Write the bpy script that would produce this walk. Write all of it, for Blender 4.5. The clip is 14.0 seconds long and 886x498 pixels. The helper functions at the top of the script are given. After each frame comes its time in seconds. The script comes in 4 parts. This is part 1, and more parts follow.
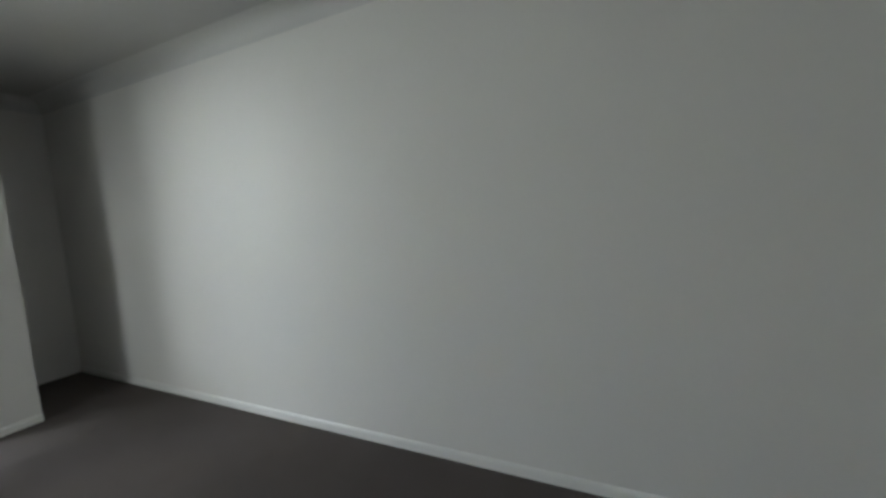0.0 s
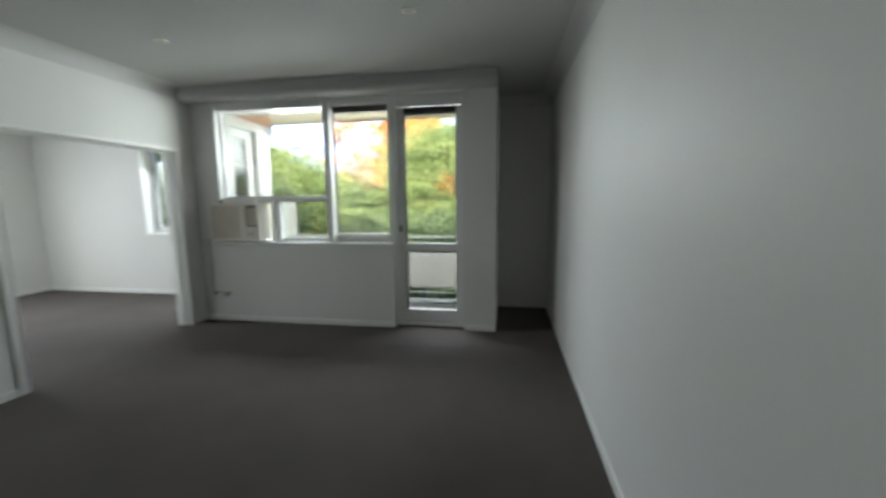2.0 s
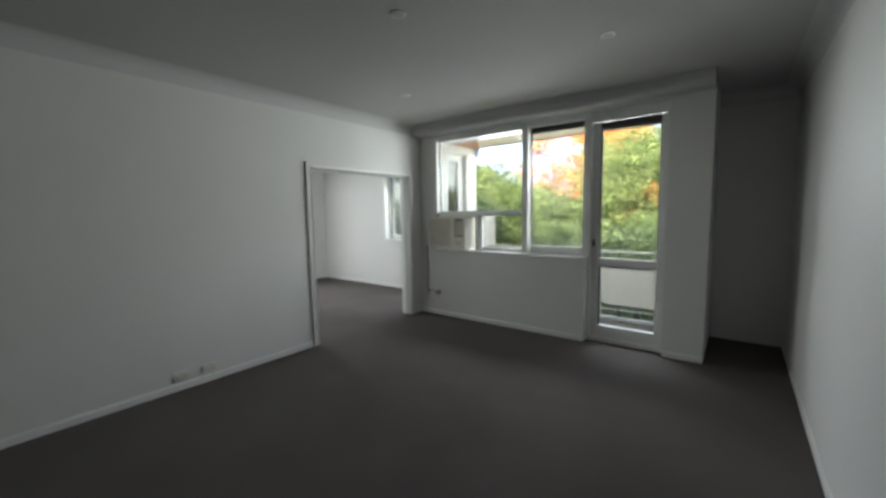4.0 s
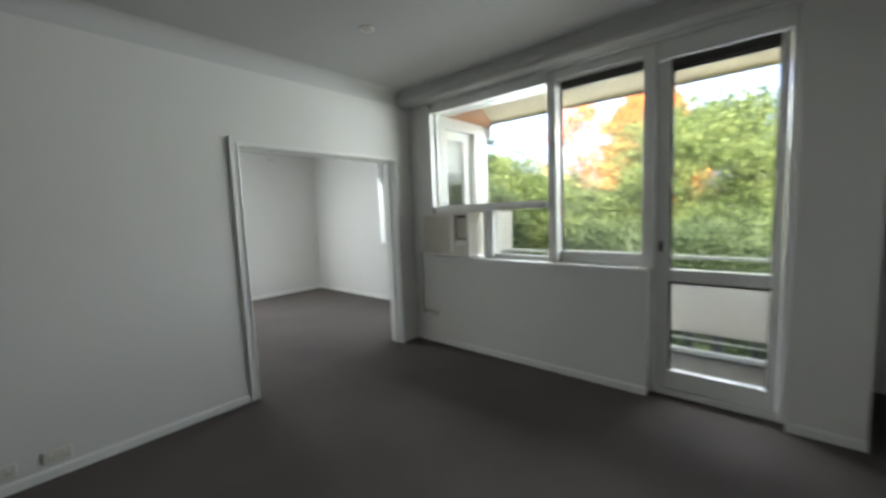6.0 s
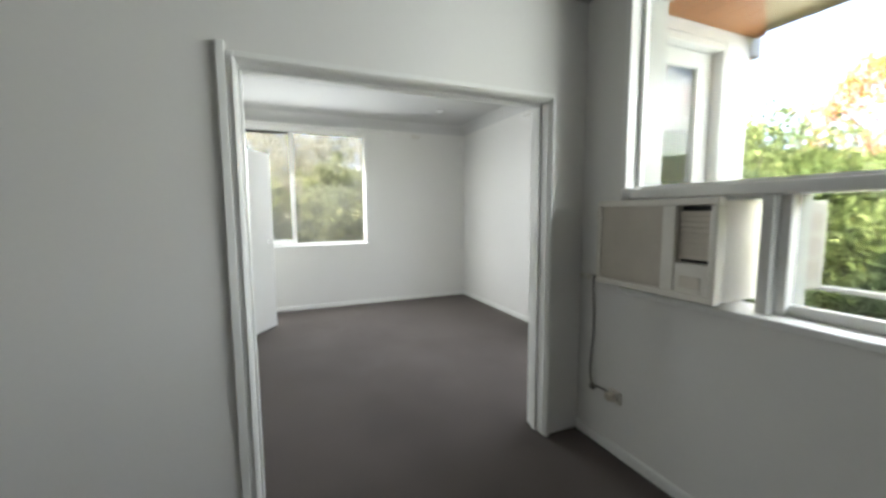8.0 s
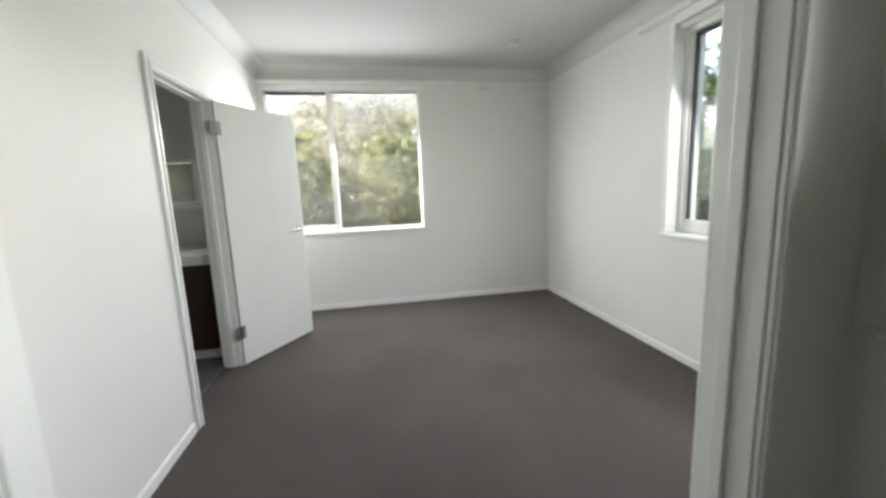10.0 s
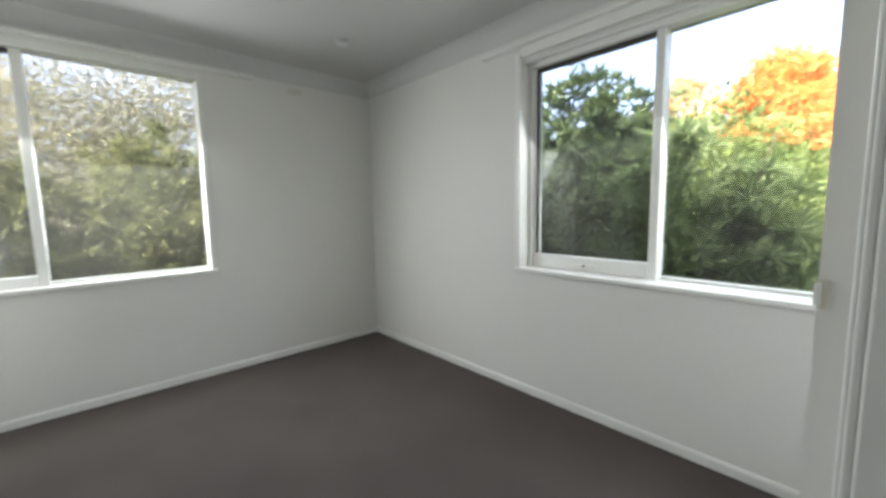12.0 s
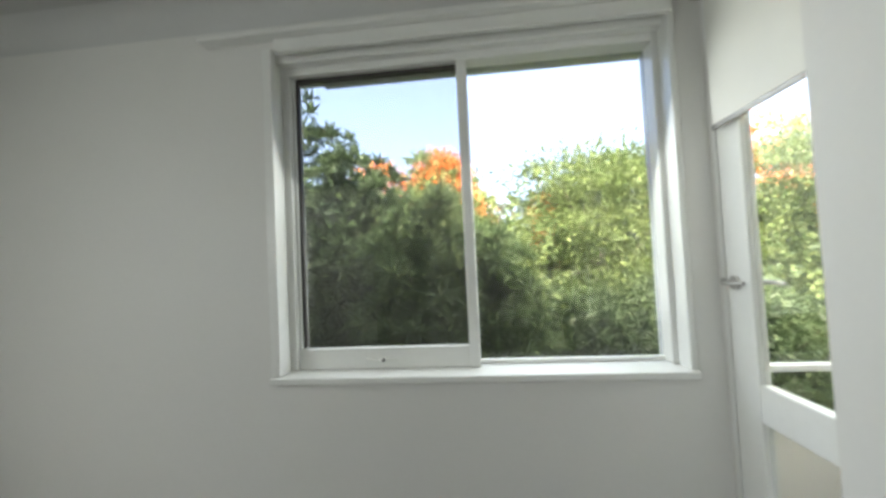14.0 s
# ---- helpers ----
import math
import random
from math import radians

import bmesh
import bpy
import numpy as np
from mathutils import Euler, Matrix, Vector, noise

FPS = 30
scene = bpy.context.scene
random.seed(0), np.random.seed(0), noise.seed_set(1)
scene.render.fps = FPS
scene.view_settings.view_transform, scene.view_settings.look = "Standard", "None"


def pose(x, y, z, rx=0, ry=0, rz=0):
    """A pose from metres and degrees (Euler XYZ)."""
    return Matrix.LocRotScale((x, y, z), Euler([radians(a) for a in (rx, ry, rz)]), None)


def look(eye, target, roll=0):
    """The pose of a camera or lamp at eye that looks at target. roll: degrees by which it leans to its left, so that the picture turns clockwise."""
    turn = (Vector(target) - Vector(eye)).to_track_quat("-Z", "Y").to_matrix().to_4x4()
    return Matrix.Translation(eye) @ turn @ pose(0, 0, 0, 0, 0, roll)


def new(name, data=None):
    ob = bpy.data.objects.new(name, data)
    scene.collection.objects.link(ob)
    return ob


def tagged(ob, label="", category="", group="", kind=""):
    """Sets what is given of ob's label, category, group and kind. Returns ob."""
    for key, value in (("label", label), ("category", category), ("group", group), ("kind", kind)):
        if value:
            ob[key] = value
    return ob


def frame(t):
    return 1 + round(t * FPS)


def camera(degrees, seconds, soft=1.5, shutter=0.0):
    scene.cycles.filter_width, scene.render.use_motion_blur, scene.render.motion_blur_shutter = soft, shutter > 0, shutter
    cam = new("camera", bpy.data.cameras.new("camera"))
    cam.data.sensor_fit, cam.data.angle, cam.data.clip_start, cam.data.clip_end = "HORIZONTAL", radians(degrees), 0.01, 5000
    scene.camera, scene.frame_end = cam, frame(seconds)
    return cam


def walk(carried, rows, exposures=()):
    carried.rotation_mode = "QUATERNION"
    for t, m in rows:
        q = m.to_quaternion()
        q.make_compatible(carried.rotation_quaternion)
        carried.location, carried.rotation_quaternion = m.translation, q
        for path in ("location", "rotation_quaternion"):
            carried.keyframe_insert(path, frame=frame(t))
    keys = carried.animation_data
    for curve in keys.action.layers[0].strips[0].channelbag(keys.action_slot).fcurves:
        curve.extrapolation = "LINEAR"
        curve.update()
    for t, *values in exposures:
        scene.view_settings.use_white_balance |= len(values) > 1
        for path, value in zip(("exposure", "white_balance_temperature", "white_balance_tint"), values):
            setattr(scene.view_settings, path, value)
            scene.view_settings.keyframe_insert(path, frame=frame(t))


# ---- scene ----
cam = camera(98.2, 14.0, soft=3.0, shutter=0.4)
# seconds, eye, target, roll
ROWS = [
    (0, (0.430, 0.516, 1.421), (2.232, 1.360, 1.219), -3.5),
    (0.5, (0.804, 0.623, 1.426), (2.400, 1.801, 1.169), -0.2),
    (1, (1.126, 0.659, 1.465), (2.297, 2.27, 1.281), 3.1),
    (1.5, (1.5, 0.656, 1.461), (1.958, 2.592, 1.261), 0.6),
    (2, (1.736, 0.494, 1.441), (1.42, 2.451, 1.18), -0.6),
    (2.5, (1.861, 0.387, 1.455), (1.13, 2.232, 1.204), -0.7),
    (3, (1.906, 0.274, 1.422), (0.946, 2.014, 1.199), -0.0),
    (3.5, (1.896, 0.161, 1.479), (0.75, 1.788, 1.276), -1.0),
    (3.7, (1.889, 0.183, 1.488), (0.675, 1.761, 1.297), -0.7),
    (5.8, (1.326, 1.333, 1.444), (0.128, 2.919, 1.226), -2.1),
    (6, (1.229, 1.516, 1.431), (-0.082, 3.013, 1.236), -2.3),
    (6.5, (0.903, 1.854, 1.433), (-0.572, 3.191, 1.239), -1.4),
    (7, (0.569, 2.203, 1.433), (-1.002, 3.417, 1.19), -2.4),
    (7.5, (0.287, 2.582, 1.397), (-1.457, 3.527, 1.145), -1.7),
    (8, (-0.046, 2.882, 1.368), (-1.88, 3.655, 1.172), -0.4),
    (8.5, (-0.336, 3.145, 1.355), (-2.252, 3.666, 1.112), -0.4),
    (10.8, (-1.572, 3.441, 1.338), (-3.516, 3.792, 1.025), -2.4),
    (11, (-1.665, 3.422, 1.32), (-3.568, 3.95, 1.005), -1.7),
    (11.5, (-1.87, 3.35, 1.337), (-3.538, 4.412, 1.037), -3.8),
    (12, (-2.031, 3.326, 1.399), (-3.5, 4.666, 1.182), -1.0),
    (12.5, (-2.22, 3.418, 1.433), (-3.485, 4.967, 1.408), -1.2),
    (13, (-2.377, 3.581, 1.455), (-3.337, 5.335, 1.507), -0.9),
    (13.5, (-2.604, 3.776, 1.469), (-3.023, 5.726, 1.622), -2.6),
    (14, (-2.799, 3.984, 1.42), (-3.001, 5.973, 1.499), -2.7),
]
walk(cam, [(t, look(e, g, r)) for t, e, g, r in ROWS], [(0.0, 5.84, 6300, 5), (1.0, 5.90, 6300, 6), (2.0, 5.50, 6200, 3), (3.5, 5.33, 6250, 5), (7.0, 5.45, 6350, 5), (8.5, 5.62, 6500, 6), (11.0, 5.22, 6600, 6), (12.5, 4.89, 6500, 4), (13.2, 4.81, 6500, 3), (14.0, 4.54, 6650, 2)])

# ---- light ----
world = bpy.data.worlds.new("sky")
scene.world = world
world.use_nodes = True
wn = world.node_tree.nodes
sky = wn.new("ShaderNodeTexSky")
sky.sky_type, sky.sun_disc = "NISHITA", False
sky.sun_elevation, sky.sun_rotation = radians(40), radians(156)
sky.air_density, sky.dust_density, sky.ozone_density = 0.3, 8.0, 0.4
wn["Background"].inputs["Strength"].default_value = 0.16
world.node_tree.links.new(sky.outputs["Color"], wn["Background"].inputs["Color"])

sun = new("sun", bpy.data.lights.new("sun", "SUN"))
sun.data.energy, sun.data.angle, sun.data.color = 0.6, radians(8), (1.0, 0.95, 0.87)
sun.matrix_world = look((4, -1, 8.3), (0, 8, 0))



def window_light(name, eye, target, w, h, power, spread=180, color=(0.985, 0.98, 0.965)):
    """The sky's light in a window's opening."""
    lamp = new(name, bpy.data.lights.new(name, "AREA"))
    lamp.data.shape, lamp.data.size, lamp.data.size_y = "RECTANGLE", w, h
    lamp.data.energy, lamp.data.color, lamp.data.spread = power, color, radians(spread)
    lamp.matrix_world = look(eye, target)
    return lamp


# the balcony's open side: sky above, the warmer light of the garden below
window_light("daylight_balcony_sky", (-0.14, 5.98, 2.12), (-0.14, 2.0, 0.6), 3.1, 0.60, 3.1, 180, (0.94, 0.975, 1.0))
window_light("daylight_balcony_garden", (-0.14, 5.98, 1.36), (-0.14, 2.0, 1.3), 3.1, 0.88, 0.50, 180, (1.0, 0.90, 0.74))
window_light("daylight_north_window", (-2.84, 5.86, 1.65), (-2.84, 2.0, -0.4), 1.6, 1.3, 0.85, 180, (0.965, 0.98, 0.99))
window_light("daylight_west_window", (-5.88, 3.20, 1.65), (-2.0, 3.20, -0.5), 1.66, 1.4, 2.05, 180, (0.955, 0.98, 1.0))
window_light("daylight_kitchen_window", (-5.36, 1.08, 1.50), (-2.0, 1.08, 0.9), 1.5, 0.40, 0.22)

# ---- materials ----
def material(name, color, rough=0.6, metal=0.0, color2=None, scale=6.0, fine=180.0, bump=0.0, bump_scale=None, mix=0.5, spec=0.5):
    """Two scales of colour variation and a fine relief."""
    m = bpy.data.materials.new(name)
    m.use_nodes = True
    n, l = m.node_tree.nodes, m.node_tree.links
    b = n["Principled BSDF"]
    b.inputs["Roughness"].default_value, b.inputs["Metallic"].default_value = rough, metal
    b.inputs["Specular IOR Level"].default_value = spec
    c2 = color2 or tuple(v * 0.85 for v in color)
    tex = n.new("ShaderNodeTexCoord")
    big, small = n.new("ShaderNodeTexNoise"), n.new("ShaderNodeTexNoise")
    big.inputs["Scale"].default_value, small.inputs["Scale"].default_value = scale, fine
    big.inputs["Detail"].default_value, small.inputs["Detail"].default_value = 5.0, 3.0
    for t in (big, small):
        l.new(tex.outputs["Object"], t.inputs["Vector"])
    add = n.new("ShaderNodeMath")
    add.operation = "MULTIPLY_ADD"
    l.new(small.outputs["Fac"], add.inputs[0])
    add.inputs[1].default_value = 0.6
    l.new(big.outputs["Fac"], add.inputs[2])
    ramp = n.new("ShaderNodeMapRange")
    ramp.inputs["From Min"].default_value, ramp.inputs["From Max"].default_value = 0.8 - mix * 0.5, 0.8 + mix * 0.5
    l.new(add.outputs[0], ramp.inputs["Value"])
    mx = n.new("ShaderNodeMix")
    mx.data_type = "RGBA"
    mx.inputs["A"].default_value, mx.inputs["B"].default_value = (*color, 1), (*c2, 1)
    l.new(ramp.outputs["Result"], mx.inputs["Factor"])
    l.new(mx.outputs["Result"], b.inputs["Base Color"])
    if bump:
        bp, bt = n.new("ShaderNodeBump"), n.new("ShaderNodeTexNoise")
        bt.inputs["Scale"].default_value, bt.inputs["Detail"].default_value = bump_scale or fine, 4.0
        l.new(tex.outputs["Object"], bt.inputs["Vector"])
        bp.inputs["Strength"].default_value, bp.inputs["Distance"].default_value = bump, 0.004
        l.new(bt.outputs["Fac"], bp.inputs["Height"])
        l.new(bp.outputs["Normal"], b.inputs["Normal"])
    return m


def leaf_material(name, color, color2, through_light=0.5):
    """Foliage: each leaf its own shade, some light coming through."""
    m = bpy.data.materials.new(name)
    m.use_nodes = True
    n, l = m.node_tree.nodes, m.node_tree.links
    b, out = n["Principled BSDF"], n["Material Output"]
    b.inputs["Roughness"].default_value, b.inputs["Specular IOR Level"].default_value = 0.5, 0.25
    geo, mx = n.new("ShaderNodeNewGeometry"), n.new("ShaderNodeMix")
    mx.data_type = "RGBA"
    mx.inputs["A"].default_value, mx.inputs["B"].default_value = (*color, 1), (*color2, 1)
    co, big, add, spread = n.new("ShaderNodeTexCoord"), n.new("ShaderNodeTexNoise"), n.new("ShaderNodeMath"), n.new("ShaderNodeMapRange")
    big.inputs["Scale"].default_value, big.inputs["Detail"].default_value = 1.7, 3.0
    l.new(co.outputs["Object"], big.inputs["Vector"])
    add.operation, add.inputs[1].default_value = "MULTIPLY_ADD", 0.32
    l.new(geo.outputs["Random Per Island"], add.inputs[0])
    l.new(big.outputs["Fac"], add.inputs[2])
    spread.inputs["From Min"].default_value, spread.inputs["From Max"].default_value = 0.42, 0.92
    l.new(add.outputs[0], spread.inputs["Value"])
    l.new(spread.outputs["Result"], mx.inputs["Factor"])
    l.new(mx.outputs["Result"], b.inputs["Base Color"])
    tr, sh = n.new("ShaderNodeBsdfTranslucent"), n.new("ShaderNodeMixShader")
    l.new(mx.outputs["Result"], tr.inputs["Color"])
    sh.inputs["Fac"].default_value = through_light
    l.new(b.outputs["BSDF"], sh.inputs[1])
    l.new(tr.outputs["BSDF"], sh.inputs[2])
    l.new(sh.outputs["Shader"], out.inputs["Surface"])
    return m


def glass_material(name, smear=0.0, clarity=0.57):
    """A thin pane, tinted to dim the view outside, with a mirror's gloss that grows at grazing angles; clarity: what
    each face lets through; smear: the share of a dull film, used for dirt and for haze.
    """
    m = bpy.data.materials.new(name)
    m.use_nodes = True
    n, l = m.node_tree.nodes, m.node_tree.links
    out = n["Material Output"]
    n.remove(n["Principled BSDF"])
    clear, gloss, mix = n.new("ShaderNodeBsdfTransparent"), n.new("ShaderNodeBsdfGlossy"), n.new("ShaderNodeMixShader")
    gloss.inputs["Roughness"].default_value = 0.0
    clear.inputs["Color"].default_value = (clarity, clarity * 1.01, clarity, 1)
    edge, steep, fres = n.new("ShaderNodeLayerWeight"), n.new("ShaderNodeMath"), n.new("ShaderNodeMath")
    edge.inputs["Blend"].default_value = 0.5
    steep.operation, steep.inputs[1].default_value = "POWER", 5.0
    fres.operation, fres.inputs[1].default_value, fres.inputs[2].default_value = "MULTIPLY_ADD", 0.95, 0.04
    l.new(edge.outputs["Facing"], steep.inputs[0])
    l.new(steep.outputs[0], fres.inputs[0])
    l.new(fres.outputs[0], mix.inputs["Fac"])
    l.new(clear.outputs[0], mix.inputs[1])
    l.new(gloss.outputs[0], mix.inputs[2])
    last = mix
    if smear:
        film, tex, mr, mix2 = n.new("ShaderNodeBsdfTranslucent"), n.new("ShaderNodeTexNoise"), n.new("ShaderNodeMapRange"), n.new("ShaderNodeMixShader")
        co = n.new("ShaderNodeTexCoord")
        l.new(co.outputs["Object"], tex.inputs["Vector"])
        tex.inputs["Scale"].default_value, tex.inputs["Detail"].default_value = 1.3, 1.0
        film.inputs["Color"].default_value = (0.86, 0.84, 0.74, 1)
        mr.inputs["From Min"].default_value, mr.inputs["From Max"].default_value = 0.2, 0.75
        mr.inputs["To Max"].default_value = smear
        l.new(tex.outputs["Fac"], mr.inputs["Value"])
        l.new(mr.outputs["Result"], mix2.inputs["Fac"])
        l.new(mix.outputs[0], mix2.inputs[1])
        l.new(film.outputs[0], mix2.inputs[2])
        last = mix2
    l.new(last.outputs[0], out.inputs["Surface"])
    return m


WALL = material("wall_paint", (0.75, 0.74, 0.715), 0.55, color2=(0.71, 0.70, 0.675), scale=1.4, fine=60, bump=0.05, bump_scale=140, mix=0.9, spec=0.3)
# White paint greyed down: the ceiling's and pelmet's shade is in the colour.
CEIL_SHADE = material("ceiling_paint_shaded", (0.52, 0.52, 0.51), 0.8, color2=(0.48, 0.48, 0.47), scale=1.2, fine=50, bump=0.05, bump_scale=90, mix=0.9, spec=0.2)
# Midway from wall to shaded ceiling colour, to hide the cove's edges.
COVE = material("cornice_blend_tone", (0.62, 0.62, 0.61), 0.7, color2=(0.58, 0.58, 0.57), scale=1.2, fine=50, mix=0.9, spec=0.2)
GLOSS = material("white_enamel", (0.80, 0.80, 0.78), 0.28, color2=(0.74, 0.74, 0.71), scale=3, fine=40, bump=0.03, bump_scale=60, mix=0.8)
CARPET = material("carpet", (0.056, 0.046, 0.042), 0.95, color2=(0.098, 0.081, 0.074), scale=1.6, fine=260, bump=0.9, bump_scale=420, mix=0.75, spec=0.1)
_c = CARPET.node_tree.nodes["Principled BSDF"]   # the pile's sheen
_c.inputs["Sheen Weight"].default_value, _c.inputs["Sheen Roughness"].default_value = 0.11, 0.5
_c.inputs["Sheen Tint"].default_value = (1.0, 0.97, 0.95, 1)
SOFFIT = material("soffit_paint", (0.47, 0.38, 0.23), 0.7, color2=(0.41, 0.33, 0.20), scale=2, fine=30, bump=0.05)
TIMBER = material("soffit_timber", (0.46, 0.20, 0.065), 0.5, color2=(0.34, 0.14, 0.045), scale=3, fine=40, bump=0.1)
CONCRETE = material("concrete", (0.17, 0.155, 0.135), 0.85, color2=(0.105, 0.096, 0.084), scale=3, fine=90, bump=0.3)
PANEL = material("cement_panel", (0.80, 0.76, 0.69), 0.7, color2=(0.73, 0.69, 0.62), scale=2, fine=60, bump=0.1)
METAL = material("brushed_metal", (0.55, 0.54, 0.52), 0.3, 1.0, color2=(0.42, 0.41, 0.40), scale=20, fine=200)
STEEL = material("dull_steel", (0.30, 0.29, 0.27), 0.45, 0.9, color2=(0.22, 0.21, 0.2), scale=30, fine=200)
BLACK = material("dark_gap", (0.02, 0.02, 0.02), 0.7)
CORD = material("grey_cord", (0.16, 0.145, 0.13), 0.5)
# Dark seals and small fittings; also colours a few shaded strips.
RUBBER_SHADE = material("dark_seal_shade", (0.05, 0.045, 0.04), 0.6)
PLASTIC = material("cream_plastic", (0.70, 0.67, 0.60), 0.4, color2=(0.64, 0.61, 0.54), scale=5, fine=60)
GRILLE = material("grille_plastic", (0.58, 0.53, 0.45), 0.5, color2=(0.51, 0.465, 0.395), scale=8, fine=80)
BROWN = material("brown_laminate", (0.055, 0.026, 0.016), 0.35, color2=(0.03, 0.014, 0.009), scale=4, fine=50)
WORKTOP = material("white_laminate", (0.75, 0.74, 0.70), 0.35, color2=(0.68, 0.67, 0.63), scale=6, fine=90)
VINYL = material("grey_vinyl", (0.16, 0.16, 0.16), 0.5, color2=(0.11, 0.11, 0.115), scale=4, fine=70)
BLIND = material("blind_fabric", (0.80, 0.79, 0.74), 0.85, color2=(0.74, 0.73, 0.68), scale=3, fine=500, bump=0.15, bump_scale=700)
POT = material("grey_pot", (0.07, 0.07, 0.072), 0.7, color2=(0.045, 0.045, 0.047), scale=8, fine=80, bump=0.2)
BARK = material("bark", (0.10, 0.075, 0.055), 0.9, color2=(0.05, 0.038, 0.03), scale=5, fine=40, bump=0.8, bump_scale=30)
GRASS = material("garden_ground", (0.05, 0.07, 0.025), 0.95, color2=(0.07, 0.055, 0.035), scale=0.6, fine=12, bump=0.5, bump_scale=20)
BRICK = material("far_brick", (0.40, 0.28, 0.22), 0.85, color2=(0.33, 0.22, 0.17), scale=3, fine=20)
TILEROOF = material("far_roof", (0.28, 0.14, 0.09), 0.8, color2=(0.2, 0.1, 0.07), scale=2, fine=15)
# Clarity is a tint that sets how bright the view outside looks.
GLASS = glass_material("dimmed_glass")
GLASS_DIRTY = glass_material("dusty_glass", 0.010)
# The film here paints a haze that flattens the hedge's contrast.
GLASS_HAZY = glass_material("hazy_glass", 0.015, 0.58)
# Lighter tint, to brighten the balcony panel seen through the lower pane.
GLASS_LIFTED = glass_material("lifted_glass", 0.002, 0.66)
# Heavy tint that darkens the kitchen window's view.
GLASS_DULL = glass_material("most_dimmed_glass", 0.02, 0.40)
# Lighter tint for one fixed pane, so sky and trees beyond look brighter.
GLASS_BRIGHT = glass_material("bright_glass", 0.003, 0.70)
# Lightest tint, keeps door_2 from going dark behind another tinted pane.
GLASS_LEAST_DIM = glass_material("least_dimmed_glass", 0.0, 0.86)
LEAF = leaf_material("leaf_green", (0.038, 0.062, 0.026), (0.098, 0.132, 0.060))
LEAF_LIGHT = leaf_material("leaf_yellow_green", (0.060, 0.096, 0.028), (0.152, 0.185, 0.062))
LEAF_MID = leaf_material("leaf_mid_green", (0.10, 0.15, 0.065), (0.20, 0.25, 0.12), 0.6)
LEAF_DARK = leaf_material("leaf_dark", (0.011, 0.024, 0.010), (0.078, 0.112, 0.050))
LEAF_OLIVE = leaf_material("leaf_olive", (0.050, 0.065, 0.024), (0.143, 0.153, 0.066))
LEAF_PALE = leaf_material("leaf_pale", (0.125, 0.13, 0.085), (0.235, 0.225, 0.165), 0.65)
LEAF_ORANGE = leaf_material("leaf_orange", (0.44, 0.14, 0.04), (0.58, 0.22, 0.065), 0.45)


# ---- mesh helpers ----
def box(bm, x0, y0, z0, x1, y1, z1):
    v = [bm.verts.new((x, y, z)) for z in (z0, z1) for y in (y0, y1) for x in (x0, x1)]
    for f in ((0, 2, 3, 1), (4, 5, 7, 6), (0, 1, 5, 4), (2, 6, 7, 3), (0, 4, 6, 2), (1, 3, 7, 5)):
        bm.faces.new([v[i] for i in f])
    return v


def soft_box(x0, y0, z0, x1, y1, z1, r=0.004, seg=2):
    """A box with rounded edges."""
    bm = bmesh.new()
    box(bm, min(x0, x1), min(y0, y1), min(z0, z1), max(x0, x1), max(y0, y1), max(z0, z1))
    bmesh.ops.bevel(bm, geom=bm.edges[:], offset=r, segments=seg, affect="EDGES", profile=0.5)
    return bm


def rod(a, b, r, seg=10, r2=None):
    """A round bar from a to b."""
    bm = bmesh.new()
    a, b = Vector(a), Vector(b)
    m = Matrix.Translation((a + b) / 2) @ (b - a).to_track_quat("Z", "Y").to_matrix().to_4x4()
    bmesh.ops.create_cone(bm, cap_ends=True, segments=seg, radius1=r, radius2=r if r2 is None else r2, depth=(b - a).length, matrix=m)
    return bm


def merged(*bms):
    """Several bmeshes as one."""
    out = bmesh.new()
    for b in bms:
        me = bpy.data.meshes.new("tmp")
        b.to_mesh(me)
        b.free()
        out.from_mesh(me)
        bpy.data.meshes.remove(me)
    return out


def mesh(name, bm, mat, smooth=False):
    me = bpy.data.meshes.new(name)
    bmesh.ops.recalc_face_normals(bm, faces=bm.faces[:])
    bm.to_mesh(me)
    bm.free()
    me.materials.append(mat)
    if smooth:
        for p in me.polygons:
            p.use_smooth = True
    return new(name, me)


def part(name, bm, mat, parent, label="", smooth=False):
    """One mesh as a part of a thing, or of a part."""
    ob = mesh(name, bm, mat, smooth)
    ob.parent = parent
    ob.matrix_parent_inverse = parent.matrix_world.inverted()
    if label:
        ob["label"] = label
    return ob


def thing(name, at, label, category, group="", kind=""):
    """An empty at a thing's base, to hold its parts."""
    ob = new(name)
    ob.location = at
    ob.matrix_world = Matrix.Translation(at)
    return tagged(ob, label, category, group, kind)


